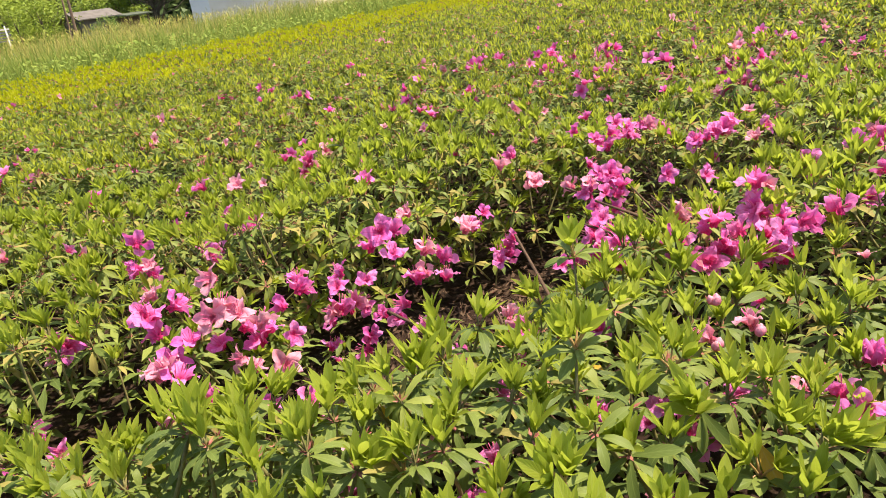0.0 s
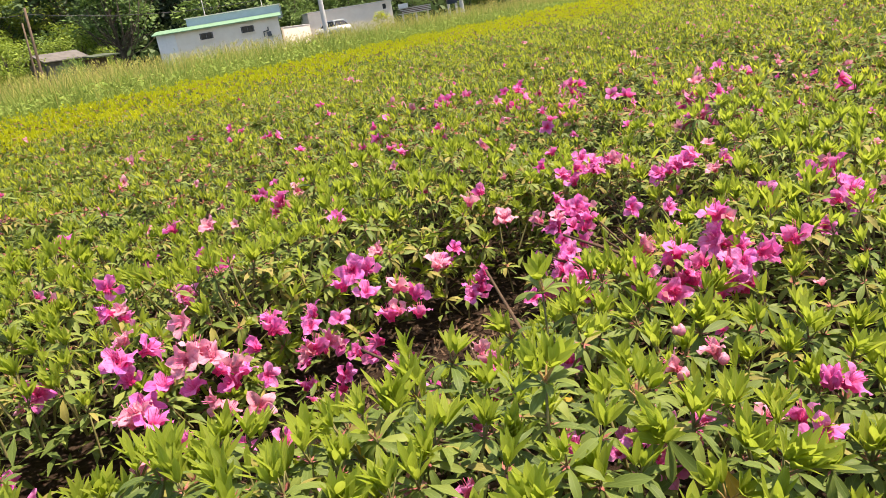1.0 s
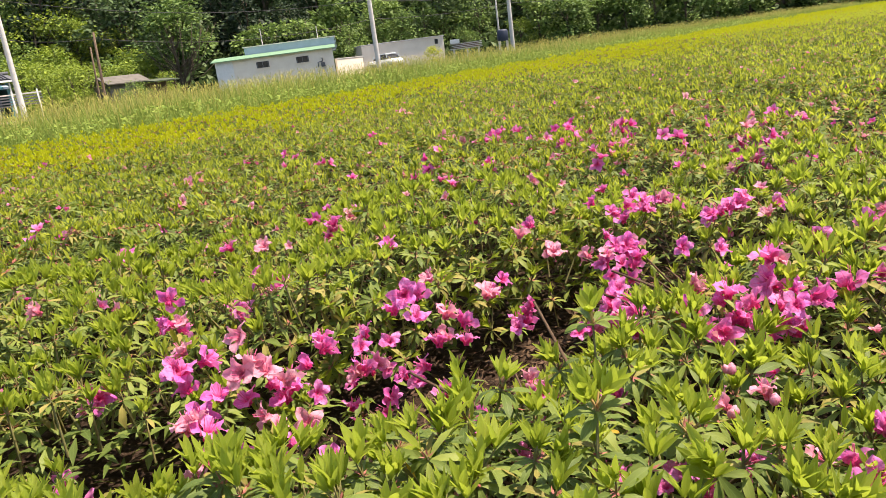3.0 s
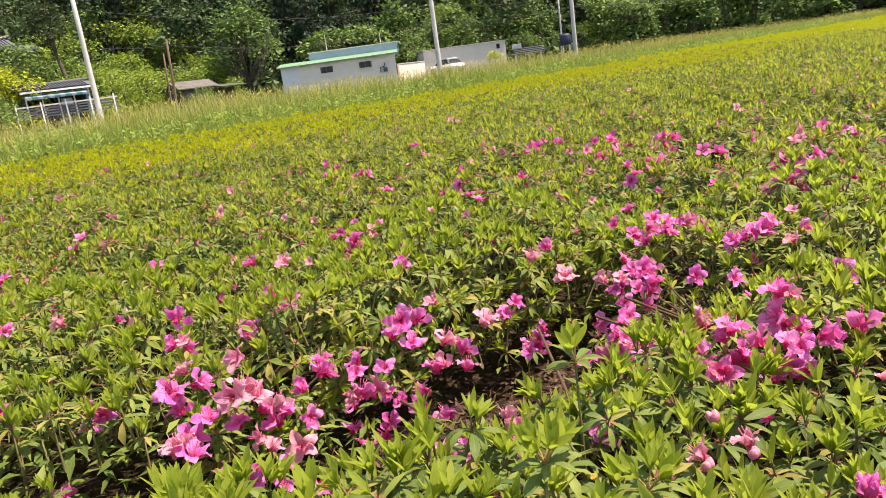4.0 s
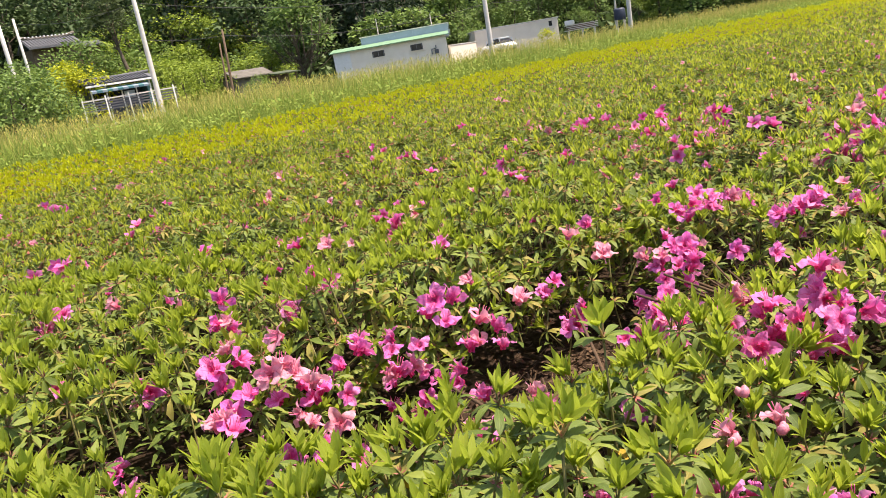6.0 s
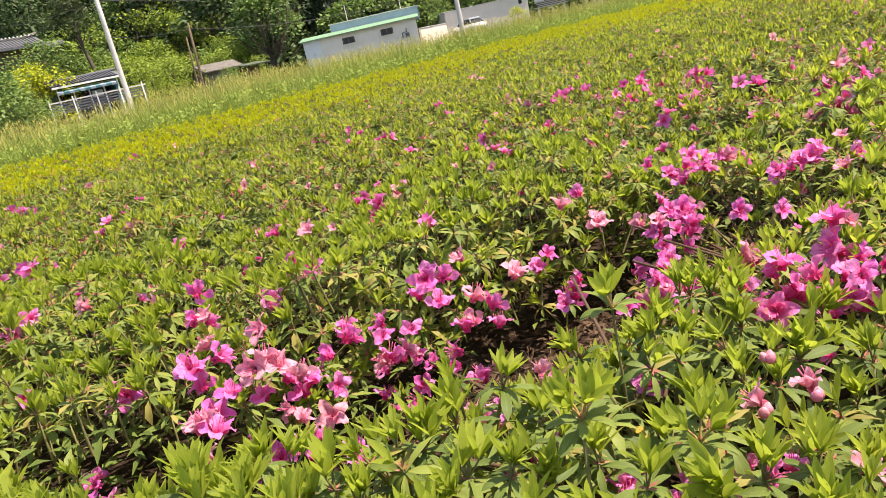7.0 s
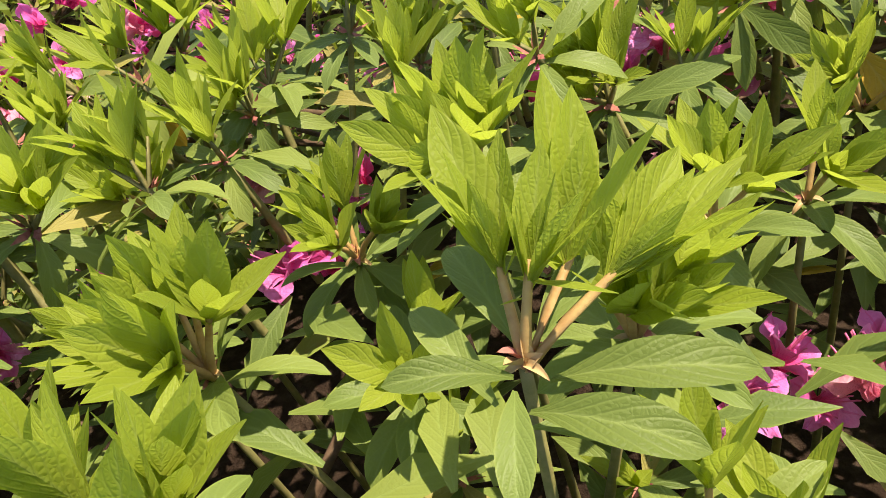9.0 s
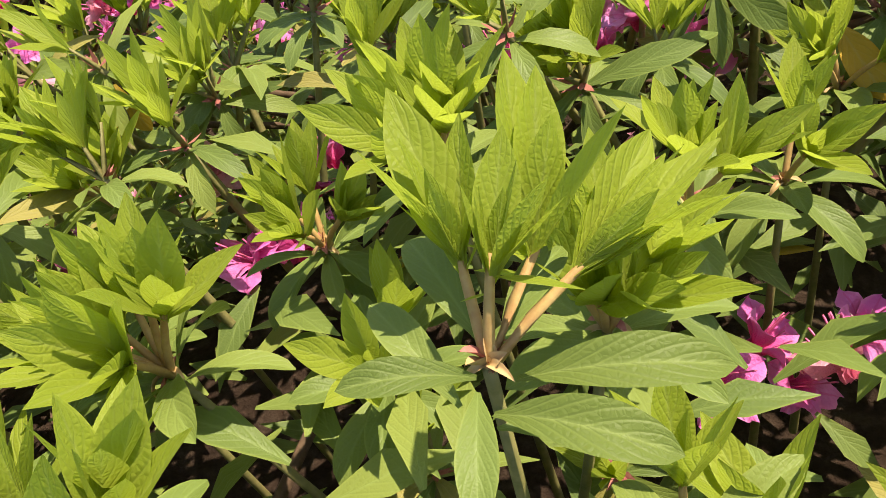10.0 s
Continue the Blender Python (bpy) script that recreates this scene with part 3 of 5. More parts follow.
FIRST_YOUNG = [
    [(-7, 20, 22), (-10, 4, 21), (2, 16, 17), (-1, -1, 16), (5, 4, 14), (-4, 10, 9)],
    [(13, -1, 11), (8, 6, 14), (0, 3, 12), (5, 16, 14), (-3, 5, 13)],
    [(0, 25, 22), (6, 20, 21), (15, 7, 20), (6, 7, 19), (8, 14, 4), (-2, 10, 12)],
    [(14, 9, 13), (12, 0, 12), (24, 15, 9), (24, 5, 6), (18, 25, 6), (10, 19, 4), (8, 2, 5)],
]


def aimed(base, tip, face, length):
    """Pose of a leaf whose mesh is that long, from base to tip, its upper side towards face."""
    base, tip = Vector(base), Vector(tip)
    y = (tip - base).normalized()
    z = (Vector(face) - y * y.dot(Vector(face))).normalized()
    x = y.cross(z)
    m = Matrix((x, y, z)).transposed().to_4x4()
    return Matrix.Translation(base) @ m @ Matrix.Scale((tip - base).length / length, 4)


def stalk_mesh(top, size):
    return Pile().add(tube([(0, 0, 0), top * 0.5 + Vector((0, 0, 0.001)), top, top * 1.2], [0.0011 * size, 0.00095 * size, 0.0008 * size, 0.0004], 8)).mesh("stalk", [STALK])


def hero_stem(rng, node, shoot):
    bend = rng.uniform(-0.012, 0.012, 2)
    stem = Pile().add(tube([(bend[0], bend[1], -node[2] + 0.02), (bend[0] * 0.4, bend[1] * 0.4, -0.08), (0, 0, 0.001)], [0.0024, 0.0016, 0.0012], 8))
    part("stem", stem.mesh("stem", [STEM]), shoot, None, "brownish-green stem")
    for k in range(9):
        part("bud_scale", BUD_SCALES[k % len(BUD_SCALES)], shoot, pose(0, 0, rng.uniform(-0.001, 0.002), rng.uniform(-20, 35), rng.uniform(-25, 25), 40 * k + rng.uniform(-20, 20)) @ Matrix.Scale(rng.uniform(0.8, 1.3), 4), "dry papery bud scale")


def shoot_at(node, lean=(0, 0)):
    shrub = shrub_at(*rows_of(node[0], node[1]))
    shoot = new("shoot")
    shoot.parent = shrub
    shoot.matrix_basis = in_shrub(shrub, pose(*node, *lean))
    return shoot


def first_shoot(rng, node):
    """The foremost shoot, with four leafy stalks over a ring of spread leaves."""
    shoot = shoot_at(node)
    mm = lambda p: Vector(p) / 1000
    for k, (base, tip, wide) in enumerate(FIRST_SPREAD):
        part("leaf", broad_leaf(rng, wide, OLD_FRESH if k in (0, 1, 3) else OLD_LEAF), shoot, aimed(mm(base), mm(tip), (0.1, -0.25, 1.0), 0.032))
    for top, tips in zip(FIRST_STALKS, FIRST_YOUNG):
        top = mm(top)
        part("stalk", stalk_mesh(top, 1.0), shoot, None, "reddish-green stalk")
        axis = sum((mm(t) for t in tips), Vector()).normalized()
        for k, tip in enumerate(tips):
            tip = mm(tip)
            out = tip - axis * tip.dot(axis)
            part("leaf", slim_leaf(rng, 0.33 if tip.length > 0.019 else 0.26), shoot, aimed(top * rng.uniform(0.9, 1.02), top + tip * 1.04, axis * 0.5 - out.normalized() + Vector((0, -0.2, 0.2)), 0.026))
        for k in range(7):
            tip = axis * rng.uniform(0.010, 0.016) + Vector(rng.normal(0, 0.0025 if k < 3 else 0.007, 3))
            part("leaf", slim_leaf(rng, 0.25), shoot, aimed(top * rng.uniform(0.8, 1.0), top + tip, axis * 0.5 - (tip - axis * tip.dot(axis)) * 100, 0.026))
    hero_stem(rng, node, shoot)


def broad_leaf(rng, wide, mat):
    """A full-grown leaf, broadest past the middle, 32 mm long."""
    return Pile().add(blade(0.032, 0.032 * wide, 12, 6, rng.uniform(0.35, 0.5), rng.uniform(-1.05, -0.75), 0.30, 0.03, 1.4, 0.10, 0.62)).mesh("leaf", [mat])


def slim_leaf(rng, wide):
    """A young leaf with a drawn-out point, 26 mm long."""
    return Pile().add(blade(0.026, 0.026 * wide, 12, 6, rng.uniform(-0.12, 0.05), rng.uniform(-0.1, 0.25), 0.30, 0.02, 1.0, 0.16, 0.95)).mesh("leaf", [NEW_LEAF])


def hero_shoot(rng, node, size, young, lean=(0, 0)):
    """A tall shoot whose leaves are parts of their own."""
    shoot = shoot_at(node, lean)
    yaw0 = rng.uniform(0, 360)
    for k in range(8):
        a, rise = radians(yaw0 + 45 * (k + rng.uniform(-0.25, 0.25))), radians(rng.uniform(-28, 22))
        way = Vector((math.cos(a) * math.cos(rise), math.sin(a) * math.cos(rise), math.sin(rise)))
        part("leaf", HERO_OLD[rng.integers(len(HERO_OLD))], shoot, aimed((0, 0, -0.001 - 0.003 * rng.random()), way * size * rng.uniform(0.026, 0.035), (rng.uniform(-0.3, 0.3), rng.uniform(-0.3, 0.3), 1), 0.032))
    for k in range(young):
        a, o = radians(360 * (k + rng.uniform(-0.2, 0.2)) / young), rng.uniform(0.3, 0.65) if young > 1 else 0.06
        top = Vector((math.sin(a) * math.sin(o), math.cos(a) * math.sin(o), math.cos(o))) * size * rng.uniform(0.013, 0.021)
        part("stalk", stalk_mesh(top, size), shoot, None, "reddish-green stalk")
        axis = top.normalized()
        side = axis.orthogonal().normalized()
        for j in range(8):
            out = Matrix.Rotation(radians(137.5 * j + rng.uniform(-15, 15)), 3, axis) @ side
            o = radians(rng.uniform(5, 14) if j < 2 else rng.uniform(14, 42))
            length = size * (rng.uniform(0.011, 0.016) if j < 2 else rng.uniform(0.020, 0.028))
            part("leaf", HERO_NEW[rng.integers(len(HERO_NEW))], shoot, aimed(top * rng.uniform(0.88, 1.04), top + (axis * math.cos(o) + out * math.sin(o)) * length, axis * 0.4 - out, 0.026))
    hero_stem(rng, node, shoot)


BUD_SCALES = [Pile().add(blade(0.0065, 0.0018, 7, 4, 0.5, -1.9, 0.9, 0.08)).mesh("bud_scale", [SCALE_BUD]), Pile().add(blade(0.0045, 0.0026, 6, 4, 1.2, -0.4, 0.9, 0.05)).mesh("bud_scale", [SCALE_BUD]), Pile().add(blade(0.005, 0.0022, 6, 4, 0.9, -1.2, 0.8, 0.1)).mesh("bud_scale", [DRY_BIT])]
HERO_OLD = [broad_leaf(RNG, RNG.uniform(0.26, 0.32), OLD_LEAF) for _ in range(7)]
HERO_NEW = [slim_leaf(RNG, RNG.uniform(0.28, 0.36)) for _ in range(7)]


def bare(u, v):
    """Open soil in the furrow and where a plant is missing."""
    middle = FURROW + 0.18 * (v - 1.15)
    return abs(u - middle) < 0.035 or ((u - middle - 0.03) / 0.115) ** 2 + ((v - 1.2) / 0.27) ** 2 < 1 or ((u + 0.77) / 0.035) ** 2 + ((v - 0.78) / 0.06) ** 2 < 1


def branch_mesh(rng):
    r = rng.uniform(0.12, 0.34)
    tip = np.array((r, 0.0, rng.uniform(0.15, 0.23)))
    kink = tip * (0.35, 0, 0.5) + (0, rng.uniform(-0.03, 0.03), 0)
    p = Pile().add(tube([(0, 0, -0.02), tuple(kink), tuple(tip)], [0.005, 0.0036, 0.002], 6))
    twig = kink + (0.06, rng.uniform(-0.07, 0.07), 0.08)
    p.add(tube([tuple(kink), tuple((kink + twig) / 2 + (0, 0.01, 0)), tuple(twig)], [0.003, 0.0024, 0.0016], 5))
    return p.mesh("branch", [BARK])


BRANCHES = [branch_mesh(RNG) for _ in range(6)]


def near_rows():
    rng = np.random.default_rng(21)
    first_shoot(rng, FIRST_NODE)
    for x, y, z, size, young, back, side in TALL:
        hero_shoot(rng, (x, y, z), size, young, (back, side))
    fl = [(c, plan(c[0], c[1])) for c in CLUSTERS]
    spots = []
    for u, v in scatter(rng, (-2.6, 0.75, -0.35, 2.6), 1400):
        x, y = plan(u, v)
        if not in_sight(x, y) or math.hypot(x - 0.2, y - 0.2) > NEAR_END:
            continue
        h = canopy(u, v)
        if bare(u, v):
            continue
        low = math.hypot(x - 0.17, y - 0.40) < 0.12 or math.hypot(x - 0.15, y - 0.48) < 0.075
        if not low and any(math.hypot(x - t[0], y - t[1]) < 0.035 for t in TALL):
            continue
        if any(math.hypot(x - q[0], y - q[1]) < 0.014 for _, q in fl):
            continue
        if any((x - a) ** 2 + (y - b) ** 2 < 0.0248 ** 2 for a, b in spots):
            continue
        spots.append((x, y))
        shrub = shrub_at(u, v)
        if math.hypot(x - 0.245, y - 0.585) < 0.032:
            continue
        fresh = clump(x, y) - leafy_age(u, v) + rng.normal(0, 0.12)
        z = h - 0.04 + rng.normal(0, 0.012) + 0.06 * clump(x, y)
        z = min(z, 0.20 + 0.035 * rng.random()) if low else z
        lean = (math.degrees(rng.normal(0, 0.22)), math.degrees(rng.normal(0, 0.22)))
        kinds = WHORLS_SIDE if fresh < -0.22 else WHORLS_CLOSE if math.hypot(x - 0.17, y - 0.3) < 0.85 else WHORLS_NEAR
        part("shoot", kinds[rng.integers(len(kinds))], shrub, in_shrub(shrub, pose(x, y, z, lean[0], lean[1], rng.uniform(0, 360)) @ Matrix.Scale(rng.uniform(0.85, 1.15), 4)))
    for k in range(170):
        v = rng.uniform(0.75, 1.9)
        u = FURROW + 0.18 * (v - 1.15) - rng.uniform(0.07, 0.17)
        x, y = plan(u, v)
        shrub = shrub_at(u - 0.1, v)
        m = pose(x, y, rng.uniform(0.07, 0.25)) @ Matrix.Rotation(-ROW + rng.normal(0, 0.5), 4, "Z") @ Matrix.Rotation(rng.uniform(0.5, 1.5), 4, "Y") @ Matrix.Rotation(rng.uniform(0, 6.28), 4, "Z")
        part("shoot", WHORLS_SIDE[rng.integers(len(WHORLS_SIDE))], shrub, in_shrub(shrub, m))
    for (u, v, z, n), (x, y) in fl:
        if math.hypot(x - 0.2, y - 0.2) > NEAR_END:
            continue
        shrub = shrub_at(u, v)
        close = math.hypot(x - 0.17, y - 0.42) < 0.55
        for k in range(abs(n) if close else int(1.5 * abs(n) + 0.4)):
            mat = WILTED if rng.random() < (0.7 if n < 0 else 0.08) else PETAL
            o = rng.normal(0, 0.019, 3) if abs(n) > 1 else (0, 0, 0)
            near_flower(rng, shrub, in_shrub(shrub, flower_pose(rng, (x + o[0], y + o[1], z + (0.006 if z > 0.2 else -0.012) + o[2] * 0.7)) @ Matrix.Scale(0.82 if close else 1.08, 4)), mat)


near_rows()


def bud_mesh(mat, length):
    """A closed flower bud: a spindle with a twist of overlapping petal edges."""
    rings = [(0.0, 0.0012), (0.15, 0.0030), (0.4, 0.0048), (0.65, 0.0044), (0.85, 0.0026), (1.0, 0.0008)]
    p = Pile().add(tube([(0.0006 * math.sin(5 * k), 0.0006 * math.cos(5 * k), a * length) for k, (a, r) in enumerate(rings)], [r for a, r in rings], 9))
    for k in range(3):
        p.add(blade(length * 0.95, 0.007, 6, 2, 1.45, -0.12, 0.5, 0.05, 1.1, 0.5), turns((0, 0, 0), 2.1 * k, 0.0, 0.0))
    return p.mesh("flower_bud", [mat])


def buds_and_odd_leaves():
    """Unopened buds, and the few large leaves that have turned yellow."""
    rng = np.random.default_rng(93)
    full, small = bud_mesh(PETAL, 0.026), bud_mesh(WILTED, 0.012)
    for x, y, z, mesh, n in ((0.393, 0.797, 0.255, full, 3), (0.278, 0.895, 0.272, small, 3), (0.269, 0.821, 0.262, small, 2), (0.310, 0.839, 0.265, small, 2)):
        shrub = shrub_at(*rows_of(x, y))
        for k in range(n):
            m = pose(x, y, z) @ Matrix.Rotation(2.1 * k + rng.uniform(-0.4, 0.4), 4, "Z") @ Matrix.Rotation(rng.uniform(0.25, 0.55), 4, "X")
            part("flower_bud", mesh, shrub, in_shrub(shrub, m), "closed magenta flower bud" if mesh is full else "small pale pink flower bud")
    for base, tip, wide in (((0.280, 0.684, 0.258), (0.290, 0.658, 0.238), 0.36), ((-0.055, 0.781, 0.250), (-0.044, 0.772, 0.222), 0.42)):
        shrub = shrub_at(*rows_of(base[0], base[1]))
        mesh = Pile().add(blade(0.032, 0.032 * wide, 10, 4, 0.2, -0.5, 0.2, 0.05, 1.3, 0.1, 0.62)).mesh("leaf", [PALE_LEAF])
        part("leaf", mesh, shrub, in_shrub(shrub, aimed(base, tip, (-0.2, -0.8, 0.6), 0.032)), "yellowed ageing leaf")


buds_and_odd_leaves()


def leaf_litter():
    """Dry leaves, chips and twigs on the soil of the furrow."""
    rng = np.random.default_rng(71)
    p = Pile()
    v = rng.uniform(0.3, 2.1, 3600)
    u = FURROW + 0.18 * (v - 1.15) + rng.normal(0.02, 0.11, len(v))
    at = np.array([(*plan(a, b), 0.004 + 0.016 * noise.noise((plan(a, b)[0] * 9, plan(a, b)[1] * 9, 0)) + 0.012 * rng.random()) for a, b in zip(u, v)])
    for k, shape in enumerate((lozenge(0.018, 0.006, 0.1, 0.15), lozenge(0.026, 0.008, -0.1, 0.1), lozenge(0.03, 0.002, 0.1, 0.0))):
        sel = at[k::3]
        p.add(shape, turns(sel, rng.uniform(0, 6.28, len(sel)), rng.normal(0, 0.35, len(sel)), rng.normal(0, 0.6, len(sel)), rng.uniform(0.5, 1.3, len(sel))), k % 2)
    tagged(part("leaf_litter", p.mesh("leaf_litter", [LITTER, BARK])), "dry brown leaves and twigs lying on the furrow soil", "leaf litter", kind="stuff")


LITTER = plain("dry_brown_litter", (0.09, 0.055, 0.035), (0.20, 0.13, 0.085), 0.9, 60.0, 0.3, 0.001, spec=0.05)
leaf_litter()


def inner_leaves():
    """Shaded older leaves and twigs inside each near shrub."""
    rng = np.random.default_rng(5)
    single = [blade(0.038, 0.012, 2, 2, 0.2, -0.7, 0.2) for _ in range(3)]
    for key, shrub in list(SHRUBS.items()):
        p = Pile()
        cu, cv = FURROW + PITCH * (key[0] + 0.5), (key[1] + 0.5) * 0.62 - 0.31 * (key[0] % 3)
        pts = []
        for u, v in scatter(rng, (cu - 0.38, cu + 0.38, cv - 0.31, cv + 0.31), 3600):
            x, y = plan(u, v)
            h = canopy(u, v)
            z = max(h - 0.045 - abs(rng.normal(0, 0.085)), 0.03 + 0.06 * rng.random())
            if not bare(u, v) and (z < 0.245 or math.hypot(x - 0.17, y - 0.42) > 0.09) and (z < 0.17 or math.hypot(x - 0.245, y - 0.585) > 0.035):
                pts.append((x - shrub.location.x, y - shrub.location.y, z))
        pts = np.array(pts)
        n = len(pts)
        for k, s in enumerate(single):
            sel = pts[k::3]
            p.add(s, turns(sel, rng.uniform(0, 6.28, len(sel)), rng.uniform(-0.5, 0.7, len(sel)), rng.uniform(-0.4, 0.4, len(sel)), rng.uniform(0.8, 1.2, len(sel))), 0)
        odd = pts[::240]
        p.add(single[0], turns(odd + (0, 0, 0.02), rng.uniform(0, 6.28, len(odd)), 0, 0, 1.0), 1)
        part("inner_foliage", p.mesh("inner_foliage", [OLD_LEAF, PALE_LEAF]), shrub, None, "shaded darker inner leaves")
        for k in range(16):
            part("branch", BRANCHES[rng.integers(len(BRANCHES))], shrub, pose(rng.uniform(-0.05, 0.05), rng.uniform(-0.05, 0.05), 0.0, 0, 0, rng.uniform(0, 360)))


inner_leaves()


def mid_rows():
    """Shrubs further off: one foliage mesh each, with flowers of their own."""
    rng = np.random.default_rng(33)
    cells = {}
    for u, v in scatter(rng, (-6.6, 0.75, -3.0, 6.8), 470):
        x, y = plan(u, v)
        r = math.hypot(x - 0.2, y - 0.2)
        if in_sight(x, y) and NEAR_END <= r < MID_END:
            cells.setdefault(shrub_cell(u, v), []).append((u, v, x, y))
    for key, pts in cells.items():
        shrub = shrub_at(pts[0][0], pts[0][1])
        p = Pile()
        pos = np.array([(x - shrub.location.x, y - shrub.location.y, canopy(u, v) - 0.035 + rng.normal(0, 0.012) + 0.07 * clump(x, y)) for u, v, x, y in pts])
        kinds = WHORL_MID if math.hypot(shrub.location.x - 0.2, shrub.location.y - 0.2) < 3.0 else WHORL_THIN
        dull = np.array([clump(x, y) - leafy_age(u, v) for u, v, x, y in pts]) + rng.normal(0, 0.12, len(pos)) < -0.22
        sunny = np.array([u for u, v, x, y in pts]) + rng.normal(0, 0.5, len(pos)) < YOUNG_EDGE
        usual, kinds = len(kinds), [*kinds, *WHORL_DULL, *WHORL_SUNNY]
        pick = np.where(dull, usual + rng.integers(0, len(WHORL_DULL), len(pos)), rng.integers(0, usual, len(pos)))
        pick = np.where(sunny, len(kinds) - 1 - rng.integers(0, len(WHORL_SUNNY), len(pos)), pick)
        for k in range(len(kinds)):
            sel = pos[pick == k]
            if len(sel):
                p.pour(kinds[k], turns(sel, rng.uniform(0, 6.28, len(sel)), rng.normal(0, 0.2, len(sel)), rng.normal(0, 0.2, len(sel)), rng.uniform(0.9, 1.25, len(sel))))
        low = np.repeat(pos, 3, 0) + rng.normal(0, 0.03, (len(pos) * 3, 3)) - (0, 0, 0.065)
        p.add(lozenge(0.045, 0.017, 0.0, 0.1), turns(low, rng.uniform(0, 6.28, len(low)), rng.uniform(-0.5, 0.6, len(low))), 1)
        part("foliage", p.mesh("foliage", FIELD_SET), shrub)
    for u, v, z, n in CLUSTERS:
        x, y = plan(u, v)
        if math.hypot(x - 0.2, y - 0.2) <= NEAR_END:
            continue
        shrub = shrub_at(u, v)
        mat = WILTED if n < 0 else PETAL
        for k in range(int(3.0 * abs(n))):
            o = rng.normal(0, 0.030, 3)
            part("flower", FLOWER_MESHES[mat][rng.integers(5)], shrub, in_shrub(shrub, flower_pose(rng, (x + o[0], y + o[1], z + 0.015 + 0.5 * o[2])) @ Matrix.Scale(1.1, 4)), "magenta-pink azalea flower")


mid_rows()


def stray_flowers():
    """Single small flowers, many of them spent, low among the leaves."""
    rng = np.random.default_rng(61)
    for u, v in scatter(rng, (-5.0, 0.6, 0.2, 6.5), 40):
        x, y = plan(u, v)
        r = math.hypot(x - 0.2, y - 0.2)
        if not in_sight(x, y) or r < 0.75 or r > MID_END or bare(u, v):
            continue
        if rng.random() > 0.25 + 0.75 * math.exp(-((u + 0.5) / 1.6) ** 2):
            continue
        shrub = shrub_at(u, v)
        mat = WILTED if rng.random() < 0.65 else PETAL
        m = flower_pose(rng, (x, y, canopy(u, v) - rng.uniform(0.0, 0.05))) @ Matrix.Scale(rng.uniform(0.5, 0.8), 4)
        part("flower", FLOWER_MESHES[mat][rng.integers(5)], shrub, in_shrub(shrub, m), "small spent pink flower")


stray_flowers()


def far_rows():
    """The field beyond: joined shoots of rows too far to tell apart."""
    rng = np.random.default_rng(44)
    p = Pile()

    def lay(piles, pts, size, slot_shift):
        pos = np.array([(*plan(u, v), 0.93 * canopy(u, v) + z) for u, v, z in pts])
        pick = rng.integers(0, len(piles), len(pos))
        for k, w in enumerate(piles):
            sel = pos[pick == k]
            if len(sel):
                p.pour(with_slot(w, slot_shift), turns(sel, rng.uniform(0, 6.28, len(sel)), rng.normal(0, 0.2, len(sel)), rng.normal(0, 0.2, len(sel)), size * rng.uniform(0.85, 1.2, len(sel))))

    def pts_in(area, density, r0, r1):
        out = {0: [], 5: []}
        for u, v in scatter(rng, area, density):
            x, y = plan(u, v)
            if in_sight(x, y) and r0 <= math.hypot(x - 0.2, y - 0.2) < r1 and u < 0.8:
                young = u < YOUNG_EDGE + 0.8 * math.sin(v * 0.7) + rng.normal(0, 0.7)
                out[5 if young else 0].append((u, v, -0.02 + rng.normal(0, 0.015) + 0.05 * noise.noise((x * 5, y * 5, 2))))
        return out

    beside = []
    for u, v in scatter(rng, (-5.5, 5.0, -5.0, 5.5), 75):
        x, y = plan(u, v)
        if (not in_sight(x, y) or u > 0.75) and math.hypot(x - 0.2, y - 0.2) > 1.0 and (u < -2.6 or u > 0.75 or v < -0.4):
            beside.append((u, v, -0.05 + rng.normal(0, 0.015)))
    lay(WHORL_EDGE, beside, 1.0, 0)
    for piles, area, density, r0, r1, size in ((WHORL_FAR, (FIELD_EDGE, 0.8, -12, 17), 100, MID_END, FAR_END, 1.28), (WHORL_EDGE, (FIELD_EDGE, 0.8, 8, 34), 34, FAR_END, 34.0, 1.0), (WHORL_EDGE, (FIELD_EDGE, 0.8, 30, 95), 12, 34.0, 200.0, 1.5)):
        for slot, pts in pts_in(area, density, r0, r1).items():
            lay(WHORL_YOUNG if slot and piles is WHORL_FAR else piles, pts, size, slot)
    tagged(part("azalea_field", p.mesh("azalea_field", FIELD_SET)), "wide field of azalea rows with yellow-green young shoots", "azaleas", kind="stuff")
    # Added sheet below the far shoots, coloured dark for the shade between them.
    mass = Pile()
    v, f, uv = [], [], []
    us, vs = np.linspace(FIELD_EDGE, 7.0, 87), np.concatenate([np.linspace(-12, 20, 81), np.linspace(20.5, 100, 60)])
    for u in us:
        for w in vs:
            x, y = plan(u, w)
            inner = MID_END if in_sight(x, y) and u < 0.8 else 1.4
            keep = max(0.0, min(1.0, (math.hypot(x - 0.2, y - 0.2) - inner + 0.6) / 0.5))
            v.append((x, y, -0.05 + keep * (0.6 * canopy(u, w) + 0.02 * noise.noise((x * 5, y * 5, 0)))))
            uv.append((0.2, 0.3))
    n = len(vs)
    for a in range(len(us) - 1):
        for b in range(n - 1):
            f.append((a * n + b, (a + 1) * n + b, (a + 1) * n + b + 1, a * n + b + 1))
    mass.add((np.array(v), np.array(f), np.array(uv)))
    tagged(part("azalea_understorey", mass.mesh("azalea_understorey", [UNDER])), "added sheet coloured dark green for the shade inside the far azalea rows", "azaleas", kind="stuff")


